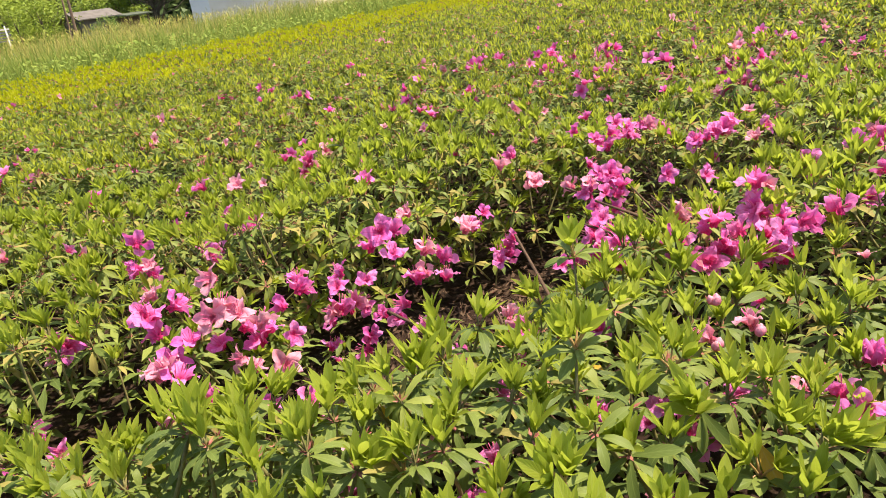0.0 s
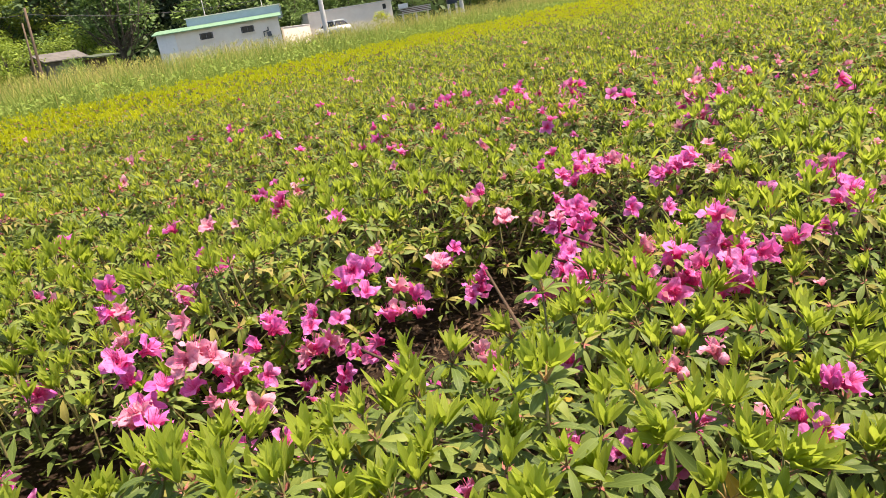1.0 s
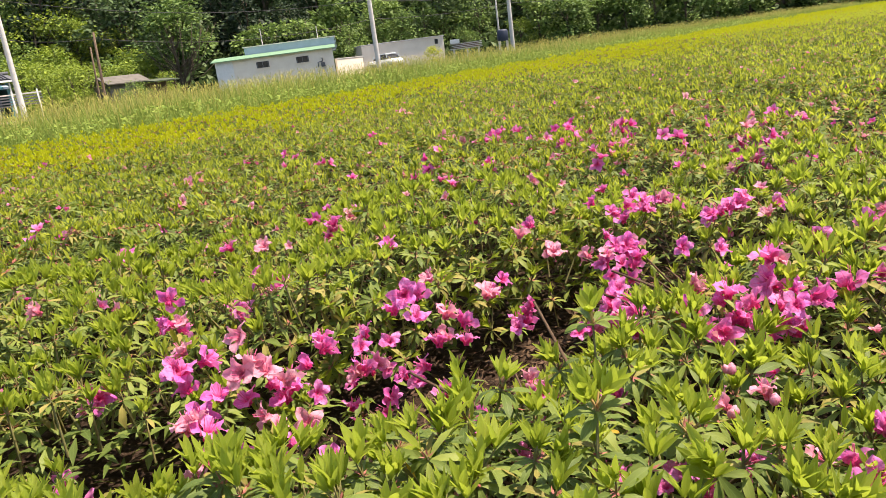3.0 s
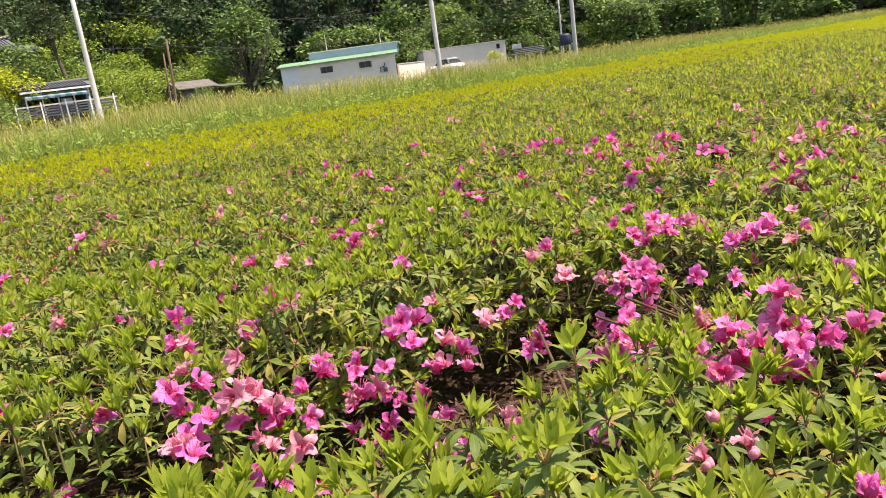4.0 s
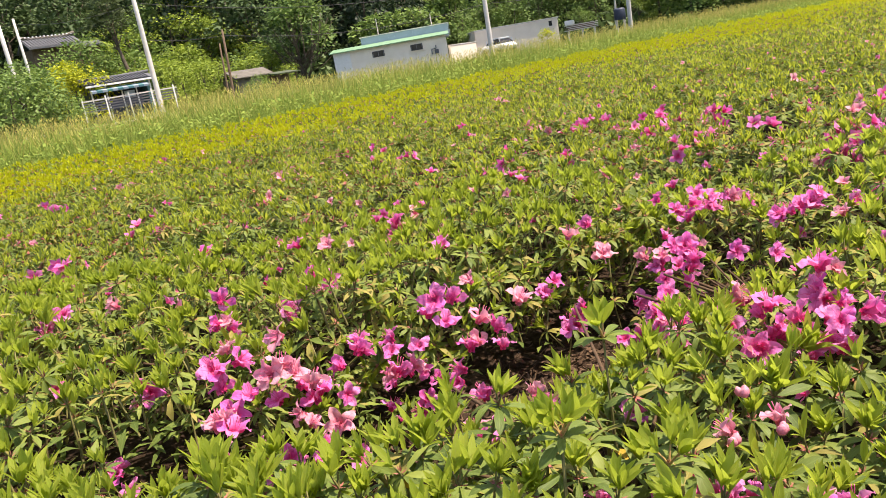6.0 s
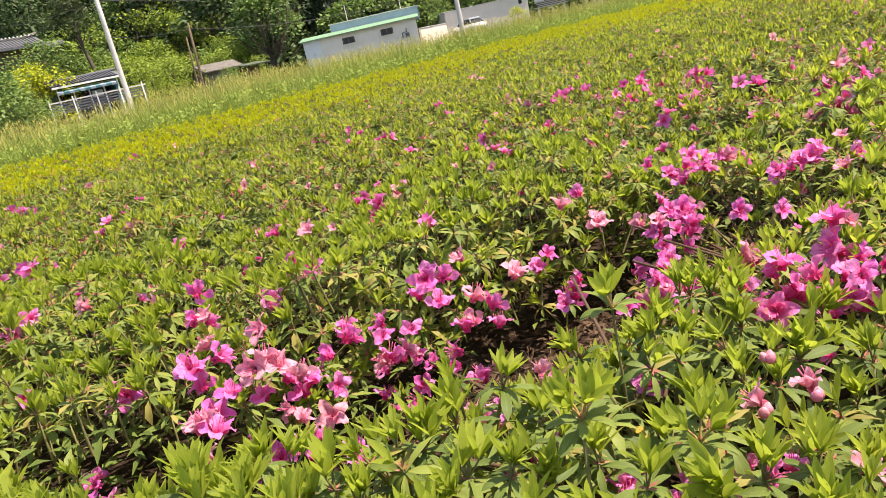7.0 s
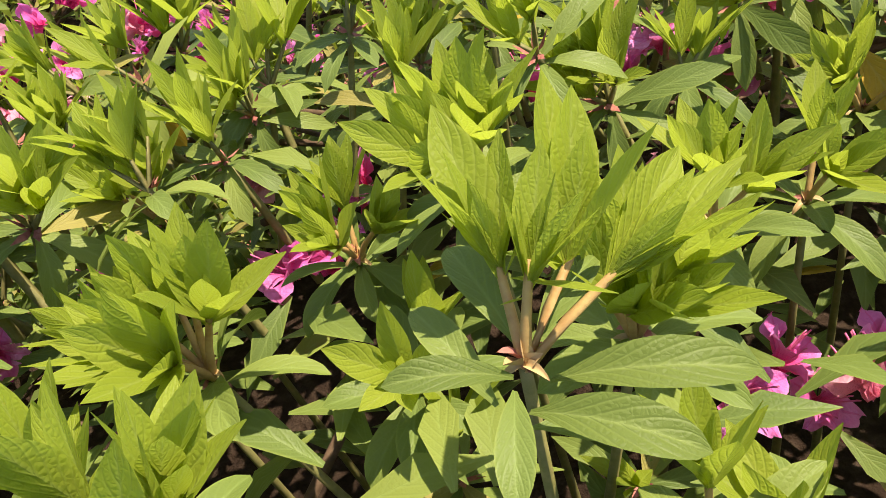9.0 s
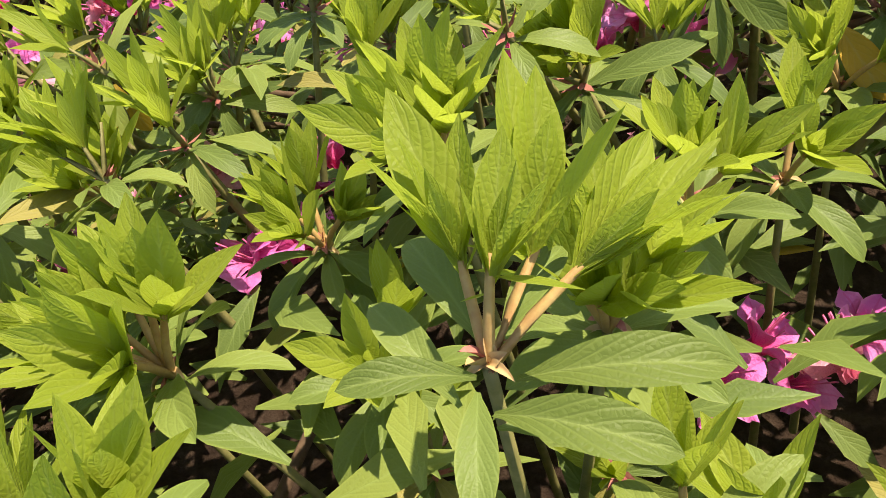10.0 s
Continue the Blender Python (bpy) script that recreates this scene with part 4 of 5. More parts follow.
# Dark green with the shade under the far shoots put into the colour.
UNDER = plain("shade_coloured_foliage", (0.045, 0.07, 0.012), (0.09, 0.12, 0.02), 0.9, 25.0, 0.8, 0.03, spec=0.04)
far_rows()


# ---- grass strip ----
def grass_material(name, low, high, dry):
    s = Shade(name, 0.7, 0.0, 0.05)
    uv = s.coords("UV")
    xyz = s.nt.nodes.new("ShaderNodeSeparateXYZ")
    s.link(uv, xyz.inputs[0])
    col = s.mix(s.island(), low, high)
    col = s.mix(s.ramp(xyz.outputs[1], (0.55, (0, 0, 0)), (0.9, (1, 1, 1))), col, dry)
    s.colour(col)
    return s.thin(0.3, col).mat


GREEN_GRASS = grass_material("green_grass", (0.15, 0.23, 0.045), (0.27, 0.35, 0.07), (0.31, 0.38, 0.085))
DRY_GRASS = grass_material("ripening_grass", (0.36, 0.37, 0.085), (0.50, 0.46, 0.13), (0.60, 0.50, 0.17))


def grass_strip():
    rng = np.random.default_rng(3)
    p = Pile()
    shapes = [lozenge(1.0, 0.019, rng.uniform(1.0, 1.4), -0.06) for _ in range(5)]
    heads = [lozenge(0.07, 0.013, 1.0, 0.1) for _ in range(3)]
    for u0, u1, density, lo, hi, dry in ((FIELD_EDGE - 1.6, FIELD_EDGE - 0.05, 400, 0.26, 0.54, -0.10), (FIELD_EDGE - 3.4, FIELD_EDGE - 1.2, 330, 0.44, 0.74, 0.06), (FIELD_EDGE - 9, FIELD_EDGE - 2.8, 165, 0.64, 0.90, 0.55)):
        for v0, v1, thin in ((-12, 14, 1.0), (14, 40, 0.5), (40, 110, 0.22)):
            pts = scatter(rng, (u0, u1, v0, v1), density * thin)
            patch = np.array([noise.noise((u * 0.5, v * 0.35, 4.0)) for u, v in pts])
            tall = rng.uniform(lo, hi, len(pts)) * (1 + 0.22 * patch)
            pos = np.array([(*plan(u, v), -0.02) for u, v in pts])
            is_dry = rng.random(len(pts)) < dry + 0.30 * patch
            pick = rng.integers(0, 5, len(pts))
            for k, s in enumerate(shapes):
                for slot in (0, 1):
                    sel = (pick == k) & (is_dry == bool(slot))
                    p.add(s, turns(pos[sel], rng.uniform(0, 6.28, sel.sum()), rng.normal(-0.05, 0.36, sel.sum()), rng.normal(0, 0.3, sel.sum()), tall[sel]), slot)
            if dry > 0.3:
                sel = is_dry & (rng.random(len(pts)) < 0.55)
                top = pos[sel] + np.stack([rng.normal(0, 0.06, sel.sum()), rng.normal(0, 0.06, sel.sum()), tall[sel] * 0.88], -1)
                p.add(heads[0], turns(top, rng.uniform(0, 6.28, len(top)), 0, 0, rng.uniform(0.8, 1.3, len(top))), 1)
    weeds = scatter(rng, (FIELD_EDGE - 3.4, FIELD_EDGE - 0.1, -12, 45), 90)
    bush = np.array([noise.noise((u * 0.9, v * 0.6, 9.0)) for u, v in weeds])
    at = np.array([(*plan(u, v), 0.0) for u, v in weeds])
    for k in range(2):
        at[:, 2] = rng.uniform(0.05, 0.42, len(at)) + 0.3 * np.maximum(bush, 0)
        p.add(lozenge(0.07, 0.03, 0.2, 0.1), turns(at + rng.normal(0, 0.05, at.shape) * (1, 1, 0), rng.uniform(0, 6.28, len(at)), rng.uniform(-0.7, 0.7, len(at)), rng.uniform(-0.7, 0.7, len(at)), rng.uniform(0.7, 1.4, len(at))), 0)
    tagged(part("grass", p.mesh("grass", [GREEN_GRASS, DRY_GRASS])), "tall ripening yellow-green grass along the azalea field", "grass", kind="stuff")


grass_strip()


# ---- houses, poles and road behind the field ----
EYE = Vector((0.29, 0.20, 0.643))


def far(az, dist, el=None):
    """A place by compass degrees from +y, metres, and degrees up."""
    a = radians(az)
    return Vector((EYE.x + dist * math.sin(a), EYE.y + dist * math.cos(a), 0.0 if el is None else EYE.z + dist * math.tan(radians(el))))


WHITE_WALL = plain("weathered_white_plaster", (0.80, 0.71, 0.59), (0.90, 0.82, 0.70), 0.85, 1.2, 0.2, 0.01)
BEIGE_WALL = plain("beige_concrete", (0.74, 0.64, 0.53), (0.86, 0.76, 0.65), 0.88, 0.9, 0.25, 0.01)
GREEN_ROOF = plain("pale_green_sheet_metal", (0.15, 0.28, 0.16), (0.22, 0.36, 0.22), 0.5, 2.0, 0.1, 0.005)
BLUE_SHEET = plain("grey_blue_sheet_metal", (0.34, 0.42, 0.50), (0.43, 0.51, 0.60), 0.5, 1.5, 0.1, 0.005)
DARK_GLASS = plain("dark_window", (0.02, 0.02, 0.022), (0.05, 0.05, 0.05), 0.15, 3.0, 0.0)
CONCRETE = plain("grey_concrete_pole", (0.50, 0.48, 0.45), (0.64, 0.62, 0.58), 0.8, 4.0, 0.2, 0.005)
OLD_WOOD = plain("weathered_brown_wood", (0.10, 0.07, 0.05), (0.20, 0.14, 0.09), 0.9, 6.0, 0.4, 0.01)
TILE_GREY = plain("dark_grey_roof_tile", (0.095, 0.10, 0.11), (0.17, 0.175, 0.185), 0.9, 4.0, 0.2, 0.01, spec=0.1)
RUST_ROOF = plain("rusty_pale_sheet", (0.10, 0.09, 0.075), (0.20, 0.18, 0.15), 0.7, 2.0, 0.2, 0.005)
CAR_WHITE = plain("white_car_paint", (0.74, 0.75, 0.76), (0.80, 0.81, 0.82), 0.25, 1.0, 0.0, spec=0.6)
RUBBER = plain("black_rubber", (0.015, 0.015, 0.015), (0.03, 0.03, 0.03), 0.8, 8.0, 0.2)
WIRE = plain("dark_cable", (0.04, 0.04, 0.045), (0.07, 0.07, 0.07), 0.6, 5.0, 0.0)
WHITE_PAINT = plain("white_painted_steel", (0.72, 0.72, 0.70), (0.82, 0.82, 0.80), 0.5, 5.0, 0.1)
ROAD = plain("grey_lane_concrete", (0.36, 0.33, 0.29), (0.48, 0.45, 0.40), 0.9, 1.5, 0.3, 0.01)
TANK_BLUE = plain("dark_blue_plastic", (0.025, 0.035, 0.06), (0.05, 0.06, 0.09), 0.5, 3.0, 0.1)
TEAL = plain("teal_awning_cloth", (0.08, 0.22, 0.25), (0.13, 0.30, 0.33), 0.8, 3.0, 0.1)


def along_wall(a, b):
    """Pose at a with x towards b, z up and y away from the field."""
    d = (b - a).to_2d()
    return pose(a.x, a.y, 0, 0, 0, math.degrees(math.atan2(d.y, d.x))), d.length


def white_house():
    a, b = far(-29.9, 71.0), far(-21.2, 70.3)
    m, w = along_wall(a, b)
    h = thing("farm_house", "low white farm building with pale green eave and grey-blue upper storey", "house")
    h.matrix_basis = m
    wall = solid("wall", box(bmesh.new(), (0, 0, 0), (w, 5.0, 2.9)), WHITE_WALL, h)
    for x0 in (0.34 * w, 0.68 * w):
        win = block("window", (x0, -0.05, 1.92), (x0 + 1.15, 0.05, 2.47), DARK_GLASS, h, "small dark window")
        for k in range(3):
            block("frame", (x0 + 0.05 + 0.5 * k, -0.08, 1.92), (x0 + 0.10 + 0.5 * k, -0.052, 2.47), TILE_GREY, win)
        block("sill", (x0 - 0.08, -0.12, 1.85), (x0 + 1.23, 0.0, 1.917), BEIGE_WALL, win)
    bm = bmesh.new()
    prof = [(-0.35, 2.84), (3.0, 3.24), (3.0, 3.32), (-0.35, 2.92)]
    ends = [[bm.verts.new((x, y, z)) for y, z in prof] for x in (-0.35, w + 0.3)]
    bm.faces.new(ends[0][::-1]); bm.faces.new(ends[1])
    for k in range(4):
        bm.faces.new((ends[0][k], ends[0][(k + 1) % 4], ends[1][(k + 1) % 4], ends[1][k]))
    bmesh.ops.recalc_face_normals(bm, faces=bm.faces)
    roof = solid("roof", bm, GREEN_ROOF, h, "pale green sheet-metal eave")
    for k in range(int(w / 0.45)):
        bm = bmesh.new()
        box(bm, (0.1 + 0.45 * k, -0.34, 2.915), (0.14 + 0.45 * k, 2.95, 2.945))
        bmesh.ops.rotate(bm, verts=bm.verts, cent=(0, -0.35, 2.92), matrix=Matrix.Rotation(0.119, 3, "X"))
        solid("seam", bm, GREEN_ROOF, roof)
    upper = block("upper_storey", (2.5, 3.0, 2.8), (w + 0.4, 8.5, 3.98), BLUE_SHEET, h, "grey-blue sheet-metal upper storey", 0.03)
    block("coping", (2.4, 2.9, 3.98), (w + 0.5, 8.6, 4.06), WHITE_WALL, upper)
    for k in range(int((w - 1.7) / 0.6)):
        block("rib", (2.8 + 0.6 * k, 2.96, 2.85), (2.84 + 0.6 * k, 2.998, 3.93), BLUE_SHEET, upper)
    for x0, hh in ((4.2, 1.6), (w - 1.2, 1.2)):
        bm = bmesh.new()
        box(bm, (x0, 4.0, 4.0), (x0 + 0.08, 4.08, 4.0 + hh))
        solid("roof_post", bm, CONCRETE, h, "thin grey post on the roof")
    block("end_panel", (-0.02, -0.035, 0.0), (1.55, -0.003, 2.82), WHITE_PAINT, h, "paler plastered end panel")
    pipe = Pile().add(tube([(0.86 * w, -0.12, 1.3), (0.86 * w, -0.12, 1.75), (0.90 * w, -0.12, 1.8), (0.90 * w, -0.12, 2.1)], [0.05] * 4, 8))
    part("pipe", pipe.mesh("pipe", [TILE_GREY]), h, None, "dark service pipe on the wall")
    block("meter_box", (0.885 * w, -0.22, 1.3), (0.92 * w, -0.01, 1.7), TILE_GREY, h, "small dark meter box", 0.02)
    return h


white_house()


def long_wall_building():
    a, b = far(-19.0, 78.0), far(-12.7, 80.0)
    m, w = along_wall(a, b)
    h = thing("storage_building", "long low beige concrete storage building", "building")
    h.matrix_basis = m
    block("wall", (0, 0, 0), (w, 5, 2.85), BEIGE_WALL, h, "", 0.04)
    block("roof", (-0.1, -0.1, 2.85), (w + 0.1, 5.1, 2.96), CONCRETE, h, "flat concrete roof edge", 0.02)
    win = block("window", (w - 1.0, -0.04, 2.15), (w - 0.65, 0.04, 2.65), DARK_GLASS, h, "narrow dark window")
    block("frame", (w - 1.06, -0.06, 2.09), (w - 0.59, -0.041, 2.15), WHITE_PAINT, win)
    n = thing("yard_wall", "low beige concrete yard wall beside the storage building", "wall")
    n.matrix_basis = along_wall(far(-21.0, 72.0), a)[0]
    ln = along_wall(far(-21.0, 72.0), a)[1]
    block("panel", (0, 0, 0), (ln, 0.2, 1.84), BEIGE_WALL, n, "", 0.02)
    block("coping", (-0.02, -0.05, 1.84), (ln, 0.25, 1.91), CONCRETE, n)


long_wall_building()


def pole(name, az, dist, height, lean, radius, material, label, arms=0):
    base = far(az, dist)
    t = thing(name, label, "utility pole", (base.x, base.y, ground_height(base.x, base.y)), 0, "poles")
    t.matrix_basis = t.matrix_basis @ Matrix.Rotation(radians(lean), 4, "Y")
    p = Pile().add(tube([(0, 0, -0.3), (0, 0, height * 0.5), (0, 0, height)], [radius, radius * 0.85, radius * 0.68], 12))
    part("shaft", p.mesh("shaft", [material]), t)
    for k in range(arms):
        bm = box(bmesh.new(), (-0.9, -0.05, height - 0.5 - 0.9 * k), (0.9, 0.05, height - 0.4 - 0.9 * k))
        arm = solid("crossarm", bm, CONCRETE, t)
        for x in (-0.8, 0.0, 0.8):
            ins = Pile().add(tube([(x, 0, height - 0.4 - 0.9 * k), (x, 0, height - 0.2 - 0.9 * k)], [0.05, 0.04], 8))
            part("insulator", ins.mesh("insulator", [WHITE_PAINT]), arm)
    return t


pole("utility_pole", -42.95, 62.0, 13.0, 0.0, 0.21, CONCRETE, "tall grey concrete utility pole behind the grass", 2)
pole("utility_pole", -17.9, 66.0, 13.0, 0.0, 0.22, CONCRETE, "tall grey concrete utility pole beside the car", 2)
pole("utility_pole", -7.5, 76.0, 13.0, 0.0, 0.22, CONCRETE, "grey concrete utility pole near the dark tank", 2)
pole("utility_pole", -8.45, 77.0, 8.0, 0.0, 0.10, CONCRETE, "thin grey pole near the dark tank")
pole("utility_pole", -51.6, 66.0, 10.5, 0.0, 0.20, CONCRETE, "grey concrete utility pole among the shrubs", 1)
pole("utility_pole", -50.65, 90.0, 10.4, 0.0, 0.18, CONCRETE, "far grey concrete pole under the wooded hill")
pole("wooden_pole", -37.8, 60.0, 5.5, 4.0, 0.11, OLD_WOOD, "short brown wooden pole beside the shed")
pole("wooden_pole", -38.15, 61.0, 4.6, 4.0, 0.08, OLD_WOOD, "thin brown wooden post beside the shed")


def cable(a, b, sag, radius=0.018):
    pts = [a.lerp(b, k / 14) - Vector((0, 0, sag * 4 * (k / 14) * (1 - k / 14))) for k in range(15)]
    o = pts[0]
    p = Pile().add(tube([tuple(q - o) for q in pts], [radius] * 15, 4))
    ob = part("power_cable", p.mesh("power_cable", [WIRE]))
    ob.location = o
    return tagged(ob, "thin dark overhead power cable between the poles", "cable", "overhead cables")


cable(far(-58, 96, 6.6), far(-50.65, 90, 7.0), 0.4)
cable(far(-50.65, 90, 7.0), far(-42.95, 62, 7.4), 0.6)
cable(far(-42.95, 62, 7.4), far(-17.9, 66, 4.9), 1.0)
cable(far(-42.95, 62, 4.9), far(-37.5, 60, 4.4), 0.2)
cable(far(-37.5, 60, 4.4), far(-17.9, 66, 3.5), 0.9)
cable(far(-17.9, 66, 3.5), far(-7.5, 76, 3.3), 0.3)
cable(far(-17.9, 66, 4.9), far(-7.5, 76, 4.3), 0.5)
cable(far(-7.5, 76, 3.3), far(16, 92, 2.5), 0.7)


def car():
    base = far(-17.35, 74.5)
    c = thing("parked_car", "white hatchback car parked beside the concrete pole", "car", (base.x, base.y, 0.23), -38)
    bm = bmesh.new()
    side = [(-1.95, 0.35), (-2.0, 0.75), (-1.75, 0.92), (-1.0, 1.0), (1.55, 1.02), (1.95, 0.85), (1.98, 0.4)]
    rings = [[bm.verts.new((x, y * (0.95 if z > 0.9 else 1), z)) for x, z in side] for y in (-0.85, 0.85)]
    bm.faces.new(rings[0]); bm.faces.new(rings[1][::-1])
    for k in range(len(side)):
        j = (k + 1) % len(side)
        bm.faces.new((rings[0][k], rings[1][k], rings[1][j], rings[0][j]))
    bmesh.ops.recalc_face_normals(bm, faces=bm.faces)
    bmesh.ops.bevel(bm, geom=list(bm.edges), offset=0.06, segments=2, affect="EDGES")
    body = solid("body", bm, CAR_WHITE, c, "", True)
    bm = bmesh.new()
    cab = [(-1.05, 0.98, 0.78), (-0.35, 1.48, 0.62), (0.95, 1.5, 0.62), (1.6, 1.0, 0.78)]
    rings = [[bm.verts.new((x, s * y, z)) for x, z, y in cab] for s in (-1, 1)]
    bm.faces.new(rings[0]); bm.faces.new(rings[1][::-1])
    for k in range(4):
        j = (k + 1) % 4
        bm.faces.new((rings[0][k], rings[1][k], rings[1][j], rings[0][j]))
    bmesh.ops.recalc_face_normals(bm, faces=bm.faces)
    solid("windows", bm, DARK_GLASS, c, "dark glazed cabin")
    block("roof", (-0.62, -0.68, 1.40), (1.15, 0.68, 1.56), CAR_WHITE, c, "", 0.06)
    for x in (-0.95, 0.25, 1.38):
        for y in (-0.74, 0.70):
            block("pillar", (x - 0.05, y, 0.98), (x + 0.05, y + 0.04, 1.42), CAR_WHITE, c)
    for x in (-1.3, 1.3):
        for y in (-0.82, 0.82):
            w = Pile().add(tube([(x, y - 0.1, 0.31), (x, y + 0.1, 0.31)], [0.31, 0.31], 16))
            part("wheel", w.mesh("wheel", [RUBBER]), c, None, "black tyre")


car()


def kiosk():
    a, b = far(-47.4, 66.0), far(-43.2, 67.0)
    m, w = along_wall(a, b)
    k = thing("roadside_pavilion", "dark roadside pavilion with grey tiled roof and teal striped awning", "pavilion")
    k.matrix_basis = m
    for x in np.linspace(0.15, w - 0.15, 5):
        block("post", (x - 0.05, 0.0, 0), (x + 0.05, 0.1, 3.2), WHITE_PAINT, k)
    block("back_wall", (0.1, 3.2, 0), (w - 0.1, 3.4, 3.2), TANK_BLUE, k, "shaded dark back wall")
    block("side_wall", (0.1, 0.6, 0), (0.3, 3.2, 3.2), TANK_BLUE, k)
    block("side_wall", (w - 0.3, 0.6, 0), (w - 0.1, 3.2, 3.2), TEAL, k)
    block("counter", (0.4, 0.6, 0), (w - 0.9, 1.0, 2.0), TANK_BLUE, k, "dark panelled counter")
    block("notice_board", (w * 0.55, 0.5, 2.1), (w * 0.72, 0.56, 2.6), BLUE_SHEET, k, "pale notice board")
    block("fascia", (-0.25, -0.55, 3.22), (w + 0.25, -0.42, 3.36), WHITE_PAINT, k, "white fascia board under the tiles")
    bm = bmesh.new()
    prof = [(-0.5, 3.36), (1.6, 3.86), (3.9, 3.3), (1.6, 3.6)]
    ends = [[bm.verts.new((x, y, z)) for y, z in prof] for x in (-0.3, w + 0.3)]
    bm.faces.new(ends[0][::-1]); bm.faces.new(ends[1])
    for j in range(4):
        bm.faces.new((ends[0][j], ends[0][(j + 1) % 4], ends[1][(j + 1) % 4], ends[1][j]))
    bmesh.ops.recalc_face_normals(bm, faces=bm.faces)
    roof = solid("roof", bm, TILE_GREY, k, "grey tiled roof")
    rib = Pile().add(tube([(0, -0.55, 3.4), (0, 1.58, 3.92)], [0.075, 0.075], 6)).mesh("tile_rib", [TILE_GREY])
    for j in range(int((w + 0.5) / 0.24)):
        part("tile_rib", rib, roof, pose(-0.25 + 0.24 * j, 0, 0))
    r = Pile().add(tube([(-0.35, 1.6, 3.98), (w * 0.5, 1.6, 3.93), (w + 0.35, 1.6, 4.0)], [0.12, 0.11, 0.12], 8))
    part("ridge", r.mesh("ridge", [TILE_GREY]), roof)
    step = (w - 0.5) / 11
    for j in range(11):
        bm = box(bmesh.new(), (0.05 + step * j, -0.95, 3.06), (0.03 + step * (j + 1), 0.05, 3.10))
        box(bm, (0.05 + step * j, -0.97, 2.92), (0.03 + step * (j + 1), -0.94, 3.10))
        bmesh.ops.rotate(bm, verts=bm.verts, cent=(0, 0.05, 3.1), matrix=Matrix.Rotation(0.22, 3, "X"))
        solid("awning_strip", bm, TEAL if j % 2 else BLUE_SHEET, k)


kiosk()


def fence():
    a, b = far(-48.0, 63.0), far(-41.6, 63.3)
    m, w = along_wall(a, b)
    f = thing("roadside_fence", "low fence of grey boards and white posts along the lane", "fence")
    f.matrix_basis = m @ pose(0, 0, 0.45)
    for x in np.arange(0.0, w, 1.7):
        block("post", (x - 0.05, -0.05, -0.3), (x + 0.05, 0.05, 1.95), WHITE_PAINT, f)
    for z in (0.85, 1.05, 1.25, 1.45, 1.65):
        block("rail", (0, -0.02, z), (w, 0.02, z + 0.10), TILE_GREY if z < 1.6 else CONCRETE, f)


fence()


OLD_GREEN = plain("dull_green_sheet", (0.06, 0.075, 0.045), (0.12, 0.14, 0.08), 0.7, 2.0, 0.2, 0.005)


def gable(bm, x0, x1, y0, y1, eave, ridge, thick=0.08):
    """A two-sided roof with its ridge along x."""
    mid = (y0 + y1) / 2
    prof = [(y0, eave), (mid, ridge), (y1, eave), (y1, eave - thick), (mid, ridge - thick), (y0, eave - thick)]
    ends = [[bm.verts.new((x, y, z)) for y, z in prof] for x in (x0, x1)]
    bm.faces.new(ends[0][::-1]); bm.faces.new(ends[1])
    for k in range(6):
        bm.faces.new((ends[0][k], ends[0][(k + 1) % 6], ends[1][(k + 1) % 6], ends[1][k]))
    bmesh.ops.recalc_face_normals(bm, faces=bm.faces)
    return bm


def shed():
    m, w = along_wall(far(-37.3, 66.0), far(-34.9, 67.5))
    s = thing("small_shed", "small open shed with a pale rusty sheet roof", "shed")
    s.matrix_basis = m @ pose(0, 0, -0.1)
    block("wall", (0.1, 2.6, 0), (w - 0.1, 2.7, 2.15), OLD_WOOD, s)
    block("wall", (0.0, 0.1, 0), (0.1, 2.7, 2.15), RUST_ROOF, s)
    block("wall", (0.1, 0.1, 0), (w * 0.7, 0.2, 2.1), RUST_ROOF, s, "patched pale sheet front")
    for x in (w * 0.72, w - 0.1):
        block("post", (x - 0.05, 0.1, 0), (x + 0.05, 0.2, 2.15), OLD_WOOD, s)
    solid("roof", gable(bmesh.new(), -0.3, w + 0.3, -0.35, 3.1, 2.2, 2.85), RUST_ROOF, s, "pale rusty sheet roof")
    m, w = along_wall(far(-34.3, 66.0), far(-32.8, 67.0))
    s = thing("lean_to", "low lean-to with dull green sheet roof beside the shed", "shed")
    s.matrix_basis = m @ pose(0, 0, -0.25)
    for x in (0.15, w - 0.15):
        for y in (0.0, 1.6):
            block("post", (x - 0.05, y, 0), (x + 0.05, y + 0.1, 2.1), OLD_WOOD, s)
    block("back_wall", (0.1, 1.5, 0), (w - 0.1, 1.58, 2.05), OLD_WOOD, s, "shaded board wall")
    bm = box(bmesh.new(), (-0.2, -0.3, 2.1), (w + 0.2, 2.0, 2.18))
    bmesh.ops.rotate(bm, verts=bm.verts, cent=(0, 0, 2.1), matrix=Matrix.Rotation(0.1, 3, "X"))
    solid("roof", bm, OLD_GREEN, s)


shed()


